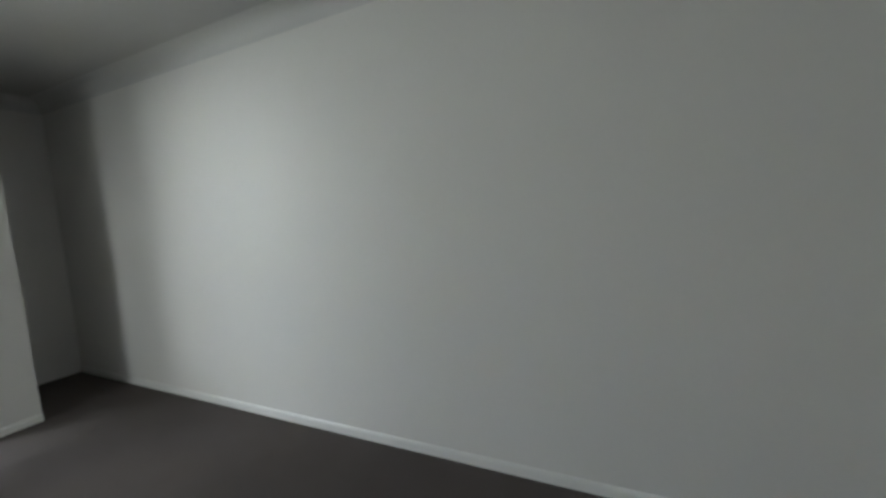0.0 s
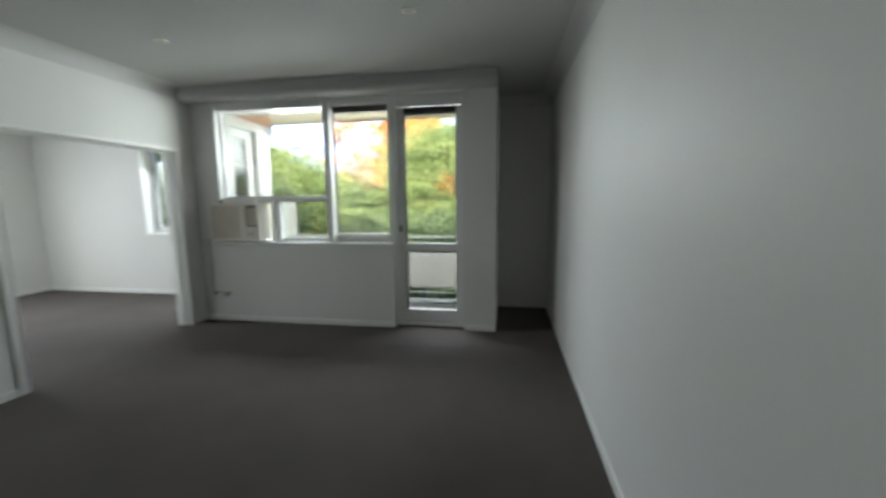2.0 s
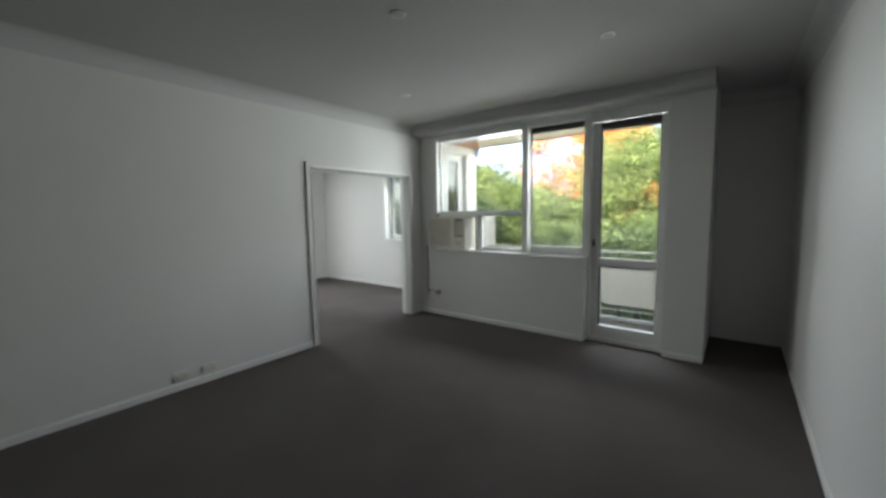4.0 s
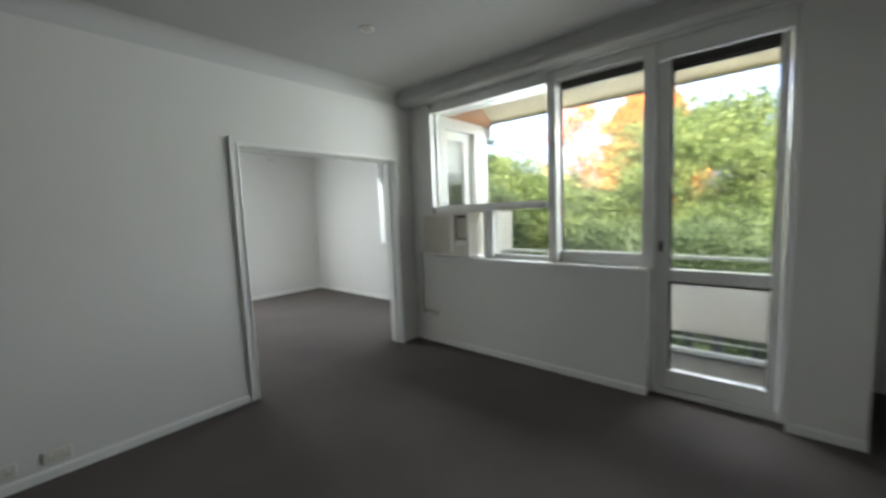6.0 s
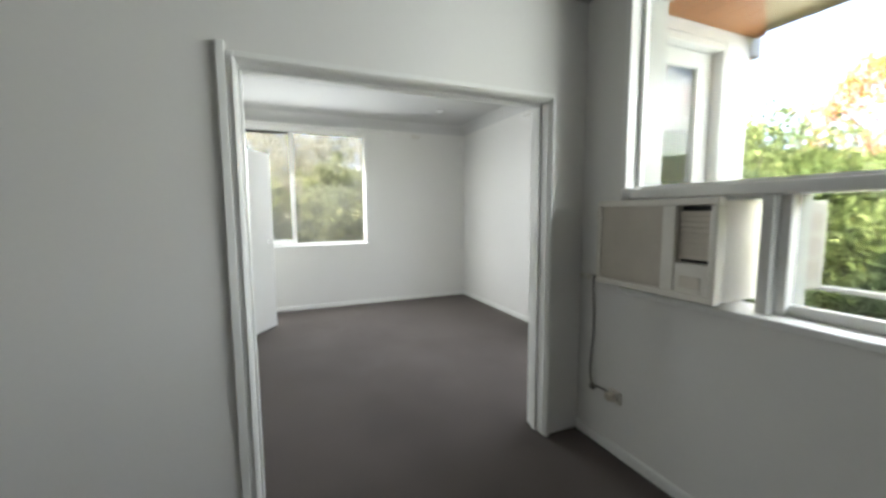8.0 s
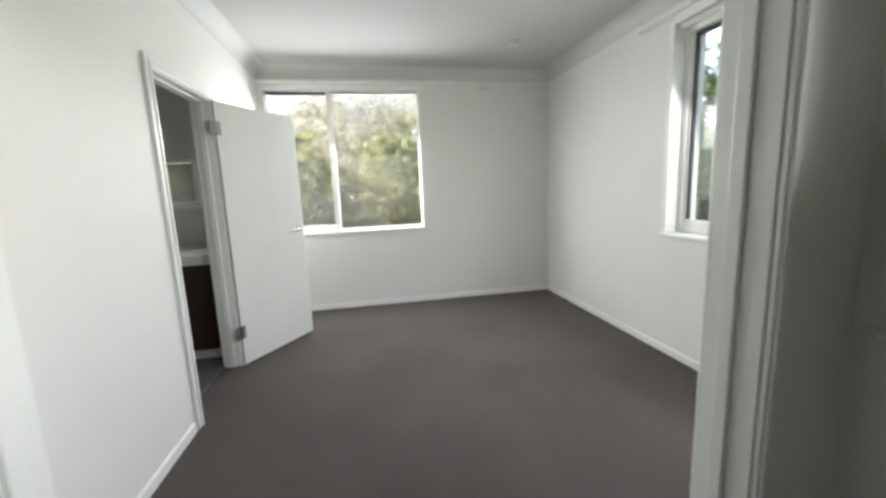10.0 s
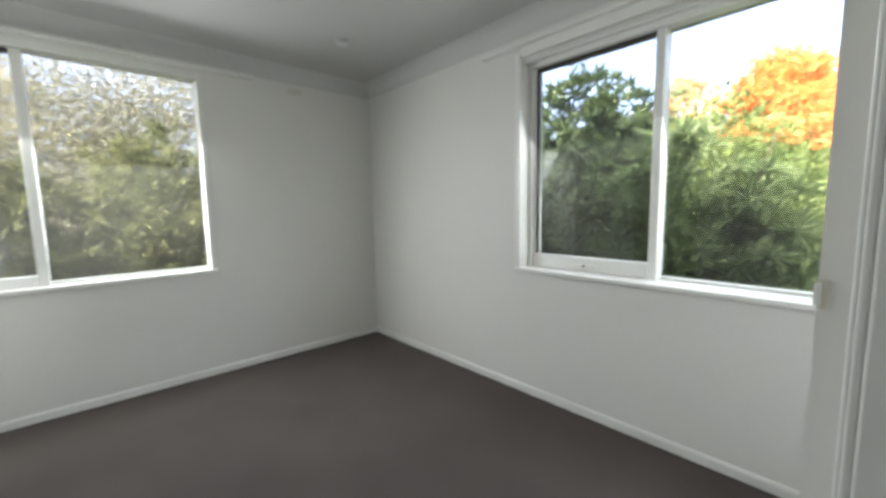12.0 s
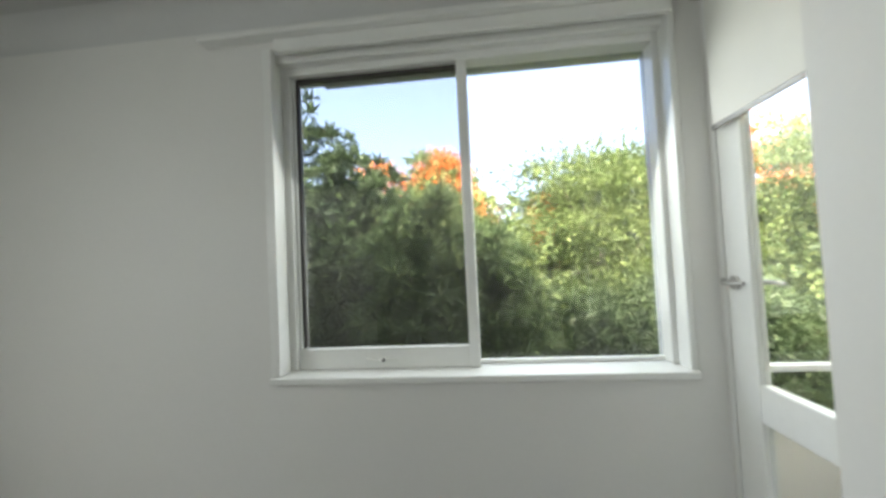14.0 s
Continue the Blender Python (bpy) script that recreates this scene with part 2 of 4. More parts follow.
def wall(name, axis, at, thick, a0, a1, z0, z1, holes=(), mat=None, label=""):
    """A wall along x or y: 'axis' is its long direction, from a0 to a1; its faces lie at 'at' and 'at + thick'; holes (a0, a1, z0, z1) go through."""
    av = sorted({a0, a1, *[min(max(h[i], a0), a1) for h in holes for i in (0, 1)]})
    zv = sorted({z0, z1, *[min(max(h[i], z0), z1) for h in holes for i in (2, 3)]})
    lo, hi = min(at, at + thick), max(at, at + thick)

    def solid(i, j):
        if not (0 <= i < len(av) - 1 and 0 <= j < len(zv) - 1):
            return False
        a, z = (av[i] + av[i + 1]) / 2, (zv[j] + zv[j + 1]) / 2
        return not any(h[0] < a < h[1] and h[2] < z < h[3] for h in holes)

    bm = bmesh.new()
    cache = {}

    def vert(i, j, k):
        if (i, j, k) not in cache:
            d = (lo, hi)[k]
            cache[i, j, k] = bm.verts.new((av[i], d, zv[j]) if axis == "x" else (d, av[i], zv[j]))
        return cache[i, j, k]

    for i in range(len(av) - 1):
        for j in range(len(zv) - 1):
            if not solid(i, j):
                continue
            for k in (0, 1):
                bm.faces.new([vert(i, j, k), vert(i + 1, j, k), vert(i + 1, j + 1, k), vert(i, j + 1, k)])
            for (di, dj), (p, q) in {(-1, 0): ((i, j), (i, j + 1)), (1, 0): ((i + 1, j), (i + 1, j + 1)), (0, -1): ((i, j), (i + 1, j)), (0, 1): ((i, j + 1), (i + 1, j + 1))}.items():
                if not solid(i + di, j + dj):
                    bm.faces.new([vert(*p, 0), vert(*q, 0), vert(*q, 1), vert(*p, 1)])
    ob = mesh(name, bm, mat or WALL)
    return tagged(ob, label or "plain white painted wall", "wall", kind="structure")


# ---- the plan ----
XE, XW = 2.293, -1.86            # the living room's long walls
YN, YS = 4.56, -3.00             # its window wall and the unseen closing wall behind the walk
BX0, BX1 = -5.71, -2.01          # the second room
BY0, BY1 = 2.335, 5.64
PX, PY0, PY1 = -2.085, 4.43, 4.875   # the pier beside the doorway
KX0, KY0 = -5.20, -0.40          # the kitchen
TOP = 2.68
DW0, DW1, DWH = 2.745, 4.297, 1.975   # doorway between the rooms

# ---- the shell ----
bm = bmesh.new()
box(bm, -6.0, YS - 0.3, -0.25, XE + 0.3, 4.80, 0.0)
box(bm, -6.0, 4.80, -0.25, -1.74, 5.87, 0.0)
box(bm, 1.45, 4.80, -0.25, XE + 0.3, 5.95, 0.0)
tagged(mesh("floor", bm, CARPET), "dark charcoal-brown cut pile carpet wall to wall", "floor", kind="structure")
bm = bmesh.new()
box(bm, -6.0, YS - 0.3, TOP, XE + 0.3, 4.80, TOP + 0.25)
box(bm, -6.0, 4.80, TOP, -1.74, 5.87, TOP + 0.25)
box(bm, 1.45, 4.80, TOP, XE + 0.3, 5.95, TOP + 0.25)
tagged(mesh("ceiling", bm, CEIL_SHADE), "flat white painted plaster ceiling, greyed for the shade it lies in", "ceiling", kind="structure")
bm = bmesh.new()
box(bm, KX0, KY0, 0.004, -2.2, 2.20, 0.010)
tagged(mesh("floor_kitchen", bm, VINYL), "grey sheet vinyl kitchen floor", "floor", kind="structure")

wall("wall_east", "y", XE, 0.25, YS - 0.3, 5.95, 0, TOP)
# Unseen closing wall, set well back so less light bounces off it.
wall("wall_south_unseen", "x", YS, -0.25, XW - 0.15, XE, 0, TOP)
wall("wall_divider", "y", XW, -0.15, YS, 4.56, 0, TOP, [(DW0 - 0.02, DW1 + 0.02, 0, DWH + 0.02)])
# window wall of the living room: solid below, joinery above
wall("wall_north", "x", YN, 0.28, XW, 1.65, 0, TOP, [(-1.575, 0.525, 0.93, 2.54), (0.525, 1.305, 0, 2.54)])
wall("wall_alcove_side", "y", 1.65, -0.20, 4.84, 5.555, 0, TOP)
wall("wall_alcove", "x", 5.555, 0.30, 1.45, XE, 0, TOP)
# second room
wall("wall_north_second", "x", BY1, 0.23, BX0 - 0.25, -1.74, 0, TOP, [(-3.735, -1.965, 0.93, 2.45)])
wall("wall_west", "y", BX0, -0.25, BY0 - 0.12, BY1, 0, TOP, [(2.345, 4.06, 0.90, 2.50)])
wall("wall_south_second", "x", BY0, -0.12, BX0, BX1, 0, TOP, [(-4.36, -3.525, 0, 2.06)])
wall("wall_nib", "y", PX, 0.223, PY0, PY1, 0, TOP)
wall("wall_east_second", "y", -1.855, 0.115, 4.845, BY1, 0, TOP, [(4.99, 5.625, 0, 2.45)])
# kitchen
wall("wall_kitchen_west", "y", KX0, -0.2, KY0, BY0 - 0.12, 0, TOP, [(0.3, 1.86, 1.27, 1.72)])
wall("wall_kitchen_south", "x", KY0, -0.2, KX0 - 0.2, BX1, 0, TOP)


def skirting(name, axis, at, side, a0, a1, h=0.06, d=0.012):
    """A skirting board along a wall, its top edge rounded; side: +1 or -1, the way it stands out."""
    prof = [(0, 0), (d, 0), (d, h - 0.016), (d * 0.8, h - 0.006), (d * 0.4, h), (0, h)]
    bm = bmesh.new()
    ends = []
    for a in (a0, a1):
        ends.append([bm.verts.new((a, at + side * p, z) if axis == "x" else (at + side * p, a, z)) for p, z in prof])
    for i in range(len(prof)):
        j = (i + 1) % len(prof)
        bm.faces.new([ends[0][i], ends[0][j], ends[1][j], ends[1][i]])
    bm.faces.new(ends[0])
    bm.faces.new(ends[1])
    return tagged(mesh(name, bm, GLOSS), "white painted timber skirting board", "skirting", kind="structure")


skirting("baseboard_east", "y", XE, -1, YS, 5.555)
skirting("baseboard_divider", "y", XW, 1, YS, DW0 - 0.076)
skirting("baseboard_north", "x", YN, -1, XW + 0.0, 0.525, 0.06)
skirting("baseboard_pier", "x", YN, -1, 1.305, 1.65, 0.06)
skirting("baseboard_west", "y", BX0, 1, BY0, BY1)
skirting("baseboard_north_second", "x", BY1, -1, BX0 + 0.014, -1.87)
skirting("baseboard_south_second", "x", BY0, 1, -3.47, BX1)
skirting("baseboard_nib", "y", PX, -1, PY0, PY1)


# ---- doorway between the rooms ----
def doorway_trim(name, axis, face0, face1, a0, a1, top, w=0.06, lining=0.02, board=0.0, stop=True):
    """Lining, door stop and stepped architraves of an opening in a wall whose faces lie at face0 and face1; board: the width of a cover board beside it."""
    t = thing(name, ((a0 + a1) / 2 if axis == "x" else (face0 + face1) / 2, (a0 + a1) / 2 if axis == "y" else (face0 + face1) / 2, 0), "white painted timber door lining and architraves", "trim", kind="structure")
    lo, hi = min(face0, face1), max(face0, face1)
    mid = (lo + hi) / 2

    def bar(n, p0, p1, d0, d1, z0, z1, label=""):
        b = soft_box(p0, d0, z0, p1, d1, z1) if axis == "x" else soft_box(d0, p0, z0, d1, p1, z1)
        part(n, b, GLOSS, t, label)

    bar("lining", a0 - lining, a0, lo - 0.002, hi + 0.002, 0, top + lining)
    bar("lining", a1, a1 + lining, lo - 0.002, hi + 0.002, 0, top + lining)
    bar("lining", a0, a1, lo - 0.002, hi + 0.002, top, top + lining)
    if stop:
        bar("door_stop", a0 + 0.0005, a0 + 0.012, mid - 0.03, mid + 0.012, 0, top - 0.0005)
        bar("door_stop", a1 - 0.012, a1 - 0.0005, mid - 0.03, mid + 0.012, 0, top - 0.0005)
        bar("door_stop", a0 + 0.012, a1 - 0.012, mid - 0.03, mid + 0.012, top - 0.012, top - 0.0005)
    for d0, d1, e in ((lo - 0.018, lo - 0.003, lo - 0.026), (hi + 0.003, hi + 0.018, hi + 0.026)):
        bar("architrave", a0 - w, a0 - 0.004, d0, d1, 0, top + w)
        bar("architrave", a1 + 0.004, a1 + w, d0, d1, 0, top + w)
        bar("architrave", a0 - 0.004, a1 + 0.004, d0, d1, top + 0.004, top + w)
        f0, f1 = (e, d0 + 0.002) if e < lo else (d1 - 0.002, e)
        bar("bead", a0 - w * 0.5, a0 - 0.010, f0, f1, 0, top + w * 0.5)
        bar("bead", a1 + 0.010, a1 + w * 0.5, f0, f1, 0, top + w * 0.5)
        bar("bead", a0 - 0.010, a1 + 0.010, f0, f1, top + 0.010, top + w * 0.5)
    if board:
        bar("cover_board", a0 - w - board, a0 - w - 0.001, hi + 0.0025, hi + 0.022, 0, top + w + board, "white cover board beside the opening")
    return t


doorway_trim("door_trim_1", "y", XW, XW - 0.15, DW0, DW1, DWH, 0.038, board=0.034)
doorway_trim("door_trim_2", "x", BY0, BY0 - 0.12, -4.34, -3.545, 2.04)


# ---- coved cornices ----
def cornice(name, axis, at, side, a0, a1, r=0.12):
    """A plaster cove between wall and ceiling; side: the way it stands out from the wall."""
    prof = [(r - r * math.cos(radians(a)) + 0.0008, TOP - 0.0008 - r + r * math.sin(radians(a))) for a in range(0, 91, 10)]
    bm = bmesh.new()
    rows = [[bm.verts.new((a, at + side * p, z) if axis == "x" else (at + side * p, a, z)) for p, z in prof + [(0.0005, TOP - 0.0005)]] for a in (a0, a1)]
    n = len(prof) + 1
    for i in range(n - 2):
        bm.faces.new([rows[0][i], rows[0][i + 1], rows[1][i + 1], rows[1][i]])
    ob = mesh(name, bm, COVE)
    for p in ob.data.polygons:
        p.use_smooth = len(p.vertices) == 4
    return tagged(ob, "white plaster coved cornice, toned between wall and ceiling", "cornice", kind="structure")


cornice("trim_cornice_east", "y", XE, -1, YS, 5.555)
cornice("trim_cornice_divider", "y", XW, 1, YS, 4.37)
cornice("trim_cornice_south", "x", YS, 1, XW, XE)
cornice("trim_cornice_alcove", "x", 5.555, -1, 1.65, XE)
cornice("trim_cornice_north_second", "x", BY1, -1, BX0, -1.87)
cornice("trim_cornice_west", "y", BX0, 1, BY0, BY1)
cornice("trim_cornice_south_second", "x", BY0, 1, BX0, BX1)
cornice("trim_cornice_divider_second", "y", BX1, -1, BY0, PY0)
cornice("trim_cornice_nib", "y", PX, -1, PY0, PY1)

# ---- joinery of the living room's window wall ----
GY = YN + 0.10   # plane of the fixed window glass
SY = YN + 0.18   # plane of the sliding sash
DY = YN + 0.165  # plane of the balcony door


def bar(name, parent, x0, y0, z0, x1, y1, z1, mat=None, r=0.005, label=""):
    return part(name, soft_box(x0, y0, z0, x1, y1, z1, r), mat or GLOSS, parent, label)


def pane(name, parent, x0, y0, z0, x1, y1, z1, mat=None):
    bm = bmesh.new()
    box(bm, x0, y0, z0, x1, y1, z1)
    ob = part(name, bm, mat or GLASS, parent, "window glass tinted to dim the view outside")
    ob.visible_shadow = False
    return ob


w1 = thing("window_1", (-0.6, GY, 0.93), "white timber-framed window wall with fixed and sliding panes over a low wall", "window", kind="structure")
bar("window_sill", w1, -1.574, YN - 0.012, 0.925, 0.522, SY + 0.05, 0.955)
bar("window_frame", w1, -1.582, YN - 0.006, 1.475, -1.548, GY + 0.03, 2.505)
bar("window_frame", w1, -1.548, GY - 0.03, 1.49, -1.528, GY + 0.06, 2.45)
bar("window_frame", w1, -1.574, GY + 0.031, 0.956, -1.549, SY + 0.08, 2.539)
bar("window_frame", w1, -1.548, YN + 0.02, 2.45, -0.262, SY + 0.08, 2.539)
bar("window_frame", w1, -0.19, YN + 0.06, 2.472, 0.4695, SY + 0.08, 2.539)
bar("mullion", w1, -0.262, YN + 0.05, 0.956, -0.19, SY + 0.03, 2.539)
bar("mullion", w1, 0.470, YN + 0.07, 0.956, 0.5525, SY + 0.05, 2.539)
bar("transom", w1, -1.548, YN + 0.025, 1.425, -0.262, SY + 0.05, 1.474)
bar("glazing_bead", w1, -1.527, GY - 0.02, 1.4745, -0.263, GY - 0.001, 1.490, None, 0.003)
bar("post", w1, -0.950, YN + 0.05, 0.956, -0.905, SY + 0.05, 1.4245)
bar("post", w1, -0.905, GY - 0.01, 0.956, -0.868, SY + 0.05, 1.4245)
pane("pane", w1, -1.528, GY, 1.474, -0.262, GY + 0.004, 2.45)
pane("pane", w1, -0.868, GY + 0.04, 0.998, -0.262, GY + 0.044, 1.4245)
bar("sash", w1, -0.868, GY + 0.02, 0.956, -0.262, GY + 0.06, 0.998)
bar("sash", w1, -0.19, SY - 0.05, 0.956, 0.4695, SY + 0.0, 1.052)
bar("sash", w1, -0.19, SY - 0.02, 2.405, 0.4695, SY + 0.02, 2.4715, RUBBER_SHADE, label="dark top seal of the sash")
bar("sash", w1, -0.1895, SY - 0.018, 1.053, -0.177, SY + 0.0, 2.404, RUBBER_SHADE, 0.003)
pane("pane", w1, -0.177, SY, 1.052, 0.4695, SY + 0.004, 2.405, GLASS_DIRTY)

d1 = thing("door_1", (0.92, DY, 0), "white timber balcony door with two glass panes, closed", "door", kind="structure")
bar("door_frame", d1, 0.527, YN + 0.09, 0.0, 0.552, DY + 0.10, 0.955)
bar("door_frame", d1, 1.262, YN + 0.085, 0.0, 1.303, DY + 0.10, 2.54)
bar("door_frame", d1, 0.5535, YN + 0.085, 2.42, 1.262, DY + 0.10, 2.54)
bar("threshold", d1, 0.553, YN + 0.09, 0.0, 1.262, DY + 0.10, 0.045)
bar("stile", d1, 0.554, DY - 0.05, 0.05, 0.637, DY + 0.01, 2.415)
bar("stile", d1, 1.215, DY - 0.05, 0.05, 1.260, DY + 0.01, 2.415)
bar("rail", d1, 0.637, DY - 0.05, 0.05, 1.215, DY + 0.01, 0.182)
bar("rail", d1, 0.637, DY - 0.05, 0.857, 1.215, DY + 0.01, 0.945)
# The shade at the door's head is painted as a dark rail.
bar("rail", d1, 0.637, DY - 0.05, 2.355, 1.215, DY + 0.01, 2.415, RUBBER_SHADE, label="head rail of the door, coloured dark for its shade")
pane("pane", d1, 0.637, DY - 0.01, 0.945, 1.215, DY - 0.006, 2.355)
pane("pane", d1, 0.637, DY - 0.01, 0.182, 1.215, DY - 0.006, 0.857, GLASS_LIFTED)
# Dark beads that also carry the shadowed border of each pane.
for z0, z1 in ((0.945, 2.355), (0.182, 0.857)):
    bar("glazing_bead", d1, 0.638, DY - 0.035, z0 + 0.001, 0.656, DY - 0.011, z1 - 0.001, RUBBER_SHADE, 0.002, "dark glazing bead, the border's shade in its colour")
    bar("glazing_bead", d1, 1.205, DY - 0.035, z0 + 0.001, 1.214, DY - 0.011, z1 - 0.001, RUBBER_SHADE, 0.002)
    bar("glazing_bead", d1, 0.656, DY - 0.035, z1 - 0.020, 1.205, DY - 0.011, z1 - 0.001, RUBBER_SHADE, 0.002)
bar("lock", d1, 0.575, DY - 0.064, 1.075, 0.602, DY - 0.049, 1.15, RUBBER_SHADE, 0.004, "small dark lock case")
part("knob", rod((0.588, DY - 0.09, 1.128), (0.588, DY - 0.063, 1.128), 0.011, 12), STEEL, d1, "small round lock knob", True)


def pelmet(name, axis, at, side, a0, a1, z0, d, label):
    """A boxed pelmet under the ceiling, its lower edge rounded."""
    h, c = TOP - z0, 0.06 if d > 0.1 else 0.015
    prof = [(0, 0)] + [(d - c + c * math.sin(radians(a)), c - c * math.cos(radians(a))) for a in (0, 30, 60, 90)]
    prof += [(d, h)]
    prof += [(0, h)]
    bm = bmesh.new()
    ends = [[bm.verts.new((a, at + side * p, z0 + z) if axis == "x" else (at + side * p, a, z0 + z)) for p, z in prof] for a in (a0, a1)]
    for i in range(len(prof)):
        j = (i + 1) % len(prof)
        bm.faces.new([ends[0][i], ends[0][j], ends[1][j], ends[1][i]])
    bm.faces.new(ends[0])
    bm.faces.new(ends[1])
    return tagged(mesh(name, bm, CEIL_SHADE), label, "pelmet", kind="structure")


pelmet("trim_pelmet_living", "x", YN, -1, XW, 1.65, 2.545, 0.185, "white plastered pelmet over the window wall, greyed for shade")

# ---- windows of the second room ----
NY = BY1 + 0.155
w2 = thing("window_2", (-2.85, NY, 0.93), "white timber window with a sliding sash and a fixed pane", "window", kind="structure")
bar("window_sill", w2, -3.765, BY1 - 0.03, 0.918, -1.962, NY + 0.08, 0.948)
bar("window_frame", w2, -3.766, BY1 - 0.012, 0.949, -3.722, BY1 + 0.09, 2.45)
bar("window_frame", w2, -3.734, BY1 + 0.091, 0.949, -3.690, NY + 0.07, 2.45)
bar("window_frame", w2, -1.990, BY1 - 0.012, 0.949, -1.964, BY1 + 0.09, 2.45)
bar("window_frame", w2, -2.012, BY1 + 0.091, 0.949, -1.966, NY + 0.07, 2.45)
bar("window_frame", w2, -3.690, BY1 + 0.085, 2.362, -2.012, NY + 0.07, 2.425)
bar("window_frame", w2, -3.722, BY1 + 0.03, 2.395, -1.990, BY1 + 0.0845, 2.45)
bar("mullion", w2, -2.878, NY - 0.06, 0.949, -2.830, NY + 0.05, 2.3615)
bar("sash", w2, -3.690, NY - 0.045, 0.9495, -2.878, NY - 0.005, 1.045)
bar("sash", w2, -3.690, NY - 0.045, 1.045, -3.672, NY - 0.005, 2.3615)
bar("sash", w2, -3.6715, NY - 0.035, 1.046, -3.658, NY - 0.006, 2.341, RUBBER_SHADE, 0.003, "dark edge of the sash")
bar("sash", w2, -3.6715, NY - 0.035, 2.342, -2.878, NY - 0.006, 2.3615, RUBBER_SHADE, label="dark top rail of the sash")
bar("sash", w2, -2.830, NY + 0.0, 0.949, -2.0125, NY + 0.04, 0.966)
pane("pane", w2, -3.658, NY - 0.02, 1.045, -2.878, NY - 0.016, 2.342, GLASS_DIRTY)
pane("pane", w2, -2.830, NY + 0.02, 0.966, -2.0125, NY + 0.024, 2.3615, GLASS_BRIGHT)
part("latch", merged(soft_box(-3.36, NY - 0.058, 0.985, -3.20, NY - 0.046, 1.0, 0.003), rod((-3.30, NY - 0.075, 0.993), (-3.272, NY - 0.05, 0.985), 0.008)), GLOSS, w2, "white sash pull with a small dark latch")
part("latch_pin", rod((-3.275, NY - 0.074, 0.992), (-3.275, NY - 0.058, 0.992), 0.007, 10), RUBBER_SHADE, w2, "dark latch pin")
board = tagged(mesh("trim_curtain_board_north", merged(soft_box(-4.04, BY1 - 0.075, 2.482, -1.862, BY1 - 0.001, 2.505, 0.003), soft_box(-3.70, BY1 - 0.03, 2.418, -1.975, BY1 - 0.001, 2.481, 0.003)), GLOSS), "white curtain board fixed above the window", "curtain board", kind="structure")
# Dark strip drawn for the shade in the gap between board and cornice.
bar("gap_shade", board, -2.23, BY1 - 0.0775, 2.488, -2.03, BY1 - 0.0755, 2.499, RUBBER_SHADE, 0.0008, "dark strip standing for the shaded gap above the board")

WX = BX0 - 0.085
w3 = thing("window_3", (WX, 3.2, 0.92), "white timber window with two panes facing a hedge", "window", kind="structure")
bar("window_sill", w3, BX0 + 0.03, 2.338, 0.880, WX - 0.08, 4.082, 0.912)
bar("window_frame", w3, BX0 + 0.006, 4.042, 0.9125, WX - 0.06, 4.078, 2.50)
bar("window_frame", w3, BX0 + 0.006, 2.347, 0.9125, WX - 0.06, 2.395, 2.50)
bar("window_frame", w3, BX0 + 0.004, 2.395, 2.45, WX - 0.06, 4.042, 2.50)
bar("mullion", w3, WX + 0.05, 3.03, 0.9125, WX - 0.05, 3.085, 2.4495)
bar("sash", w3, WX + 0.03, 2.395, 0.9125, WX - 0.01, 3.03, 0.985)
bar("sash", w3, WX + 0.03, 2.395, 2.42, WX - 0.01, 3.03, 2.4495, RUBBER_SHADE)
bar("sash", w3, WX - 0.02, 3.0855, 0.9125, WX - 0.04, 4.0415, 0.935)
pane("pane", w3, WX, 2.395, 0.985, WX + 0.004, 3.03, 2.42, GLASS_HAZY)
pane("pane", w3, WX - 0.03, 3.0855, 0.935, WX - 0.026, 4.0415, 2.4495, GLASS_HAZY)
tagged(mesh("trim_curtain_board_west", soft_box(BX0 + 0.001, BY0 + 0.002, 2.525, BX0 + 0.075, 4.46, 2.548, 0.003), GLOSS), "white curtain board fixed above the window", "curtain board", kind="structure")

# glazed door from the second room to the balcony
EX = -1.835
d2 = thing("door_2", (EX, 5.3, 0), "white timber glazed balcony door with a half-lowered roller blind, closed", "door", kind="structure")
bar("door_frame", d2, EX - 0.022, 5.600, 0, EX + 0.093, 5.624, 2.448)
bar("door_frame", d2, EX - 0.022, 4.99, 0, EX + 0.093, 5.02, 2.448)
bar("door_frame", d2, EX - 0.022, 5.02, 2.40, EX + 0.093, 5.60, 2.448)
bar("threshold", d2, EX - 0.02, 5.02, 0, EX + 0.093, 5.60, 0.05)
bar("stile", d2, EX - 0.02, 5.455, 0.055, EX + 0.022, 5.592, 2.395)
bar("stile", d2, EX - 0.02, 5.028, 0.055, EX + 0.022, 5.11, 2.395)
bar("rail", d2, EX - 0.02, 5.11, 2.29, EX + 0.022, 5.455, 2.395)
bar("rail", d2, EX - 0.02, 5.11, 0.81, EX + 0.022, 5.455, 0.945)
bar("rail", d2, EX - 0.02, 5.11, 0.055, EX + 0.022, 5.455, 0.25)
pane("pane", d2, EX, 5.11, 0.945, EX + 0.004, 5.455, 2.29, GLASS_LEAST_DIM)
pane("pane", d2, EX, 5.11, 0.25, EX + 0.004, 5.455, 0.81, GLASS_LEAST_DIM)
h = part("handle", merged(rod((EX - 0.02, 5.535, 1.30), (EX - 0.032, 5.535, 1.30), 0.026, 16), rod((EX - 0.03, 5.535, 1.30), (EX - 0.065, 5.535, 1.30), 0.009)), METAL, d2, "satin metal lever handle")
part("lever", rod((EX - 0.062, 5.54, 1.30), (EX - 0.062, 5.43, 1.303), 0.008), METAL, h)
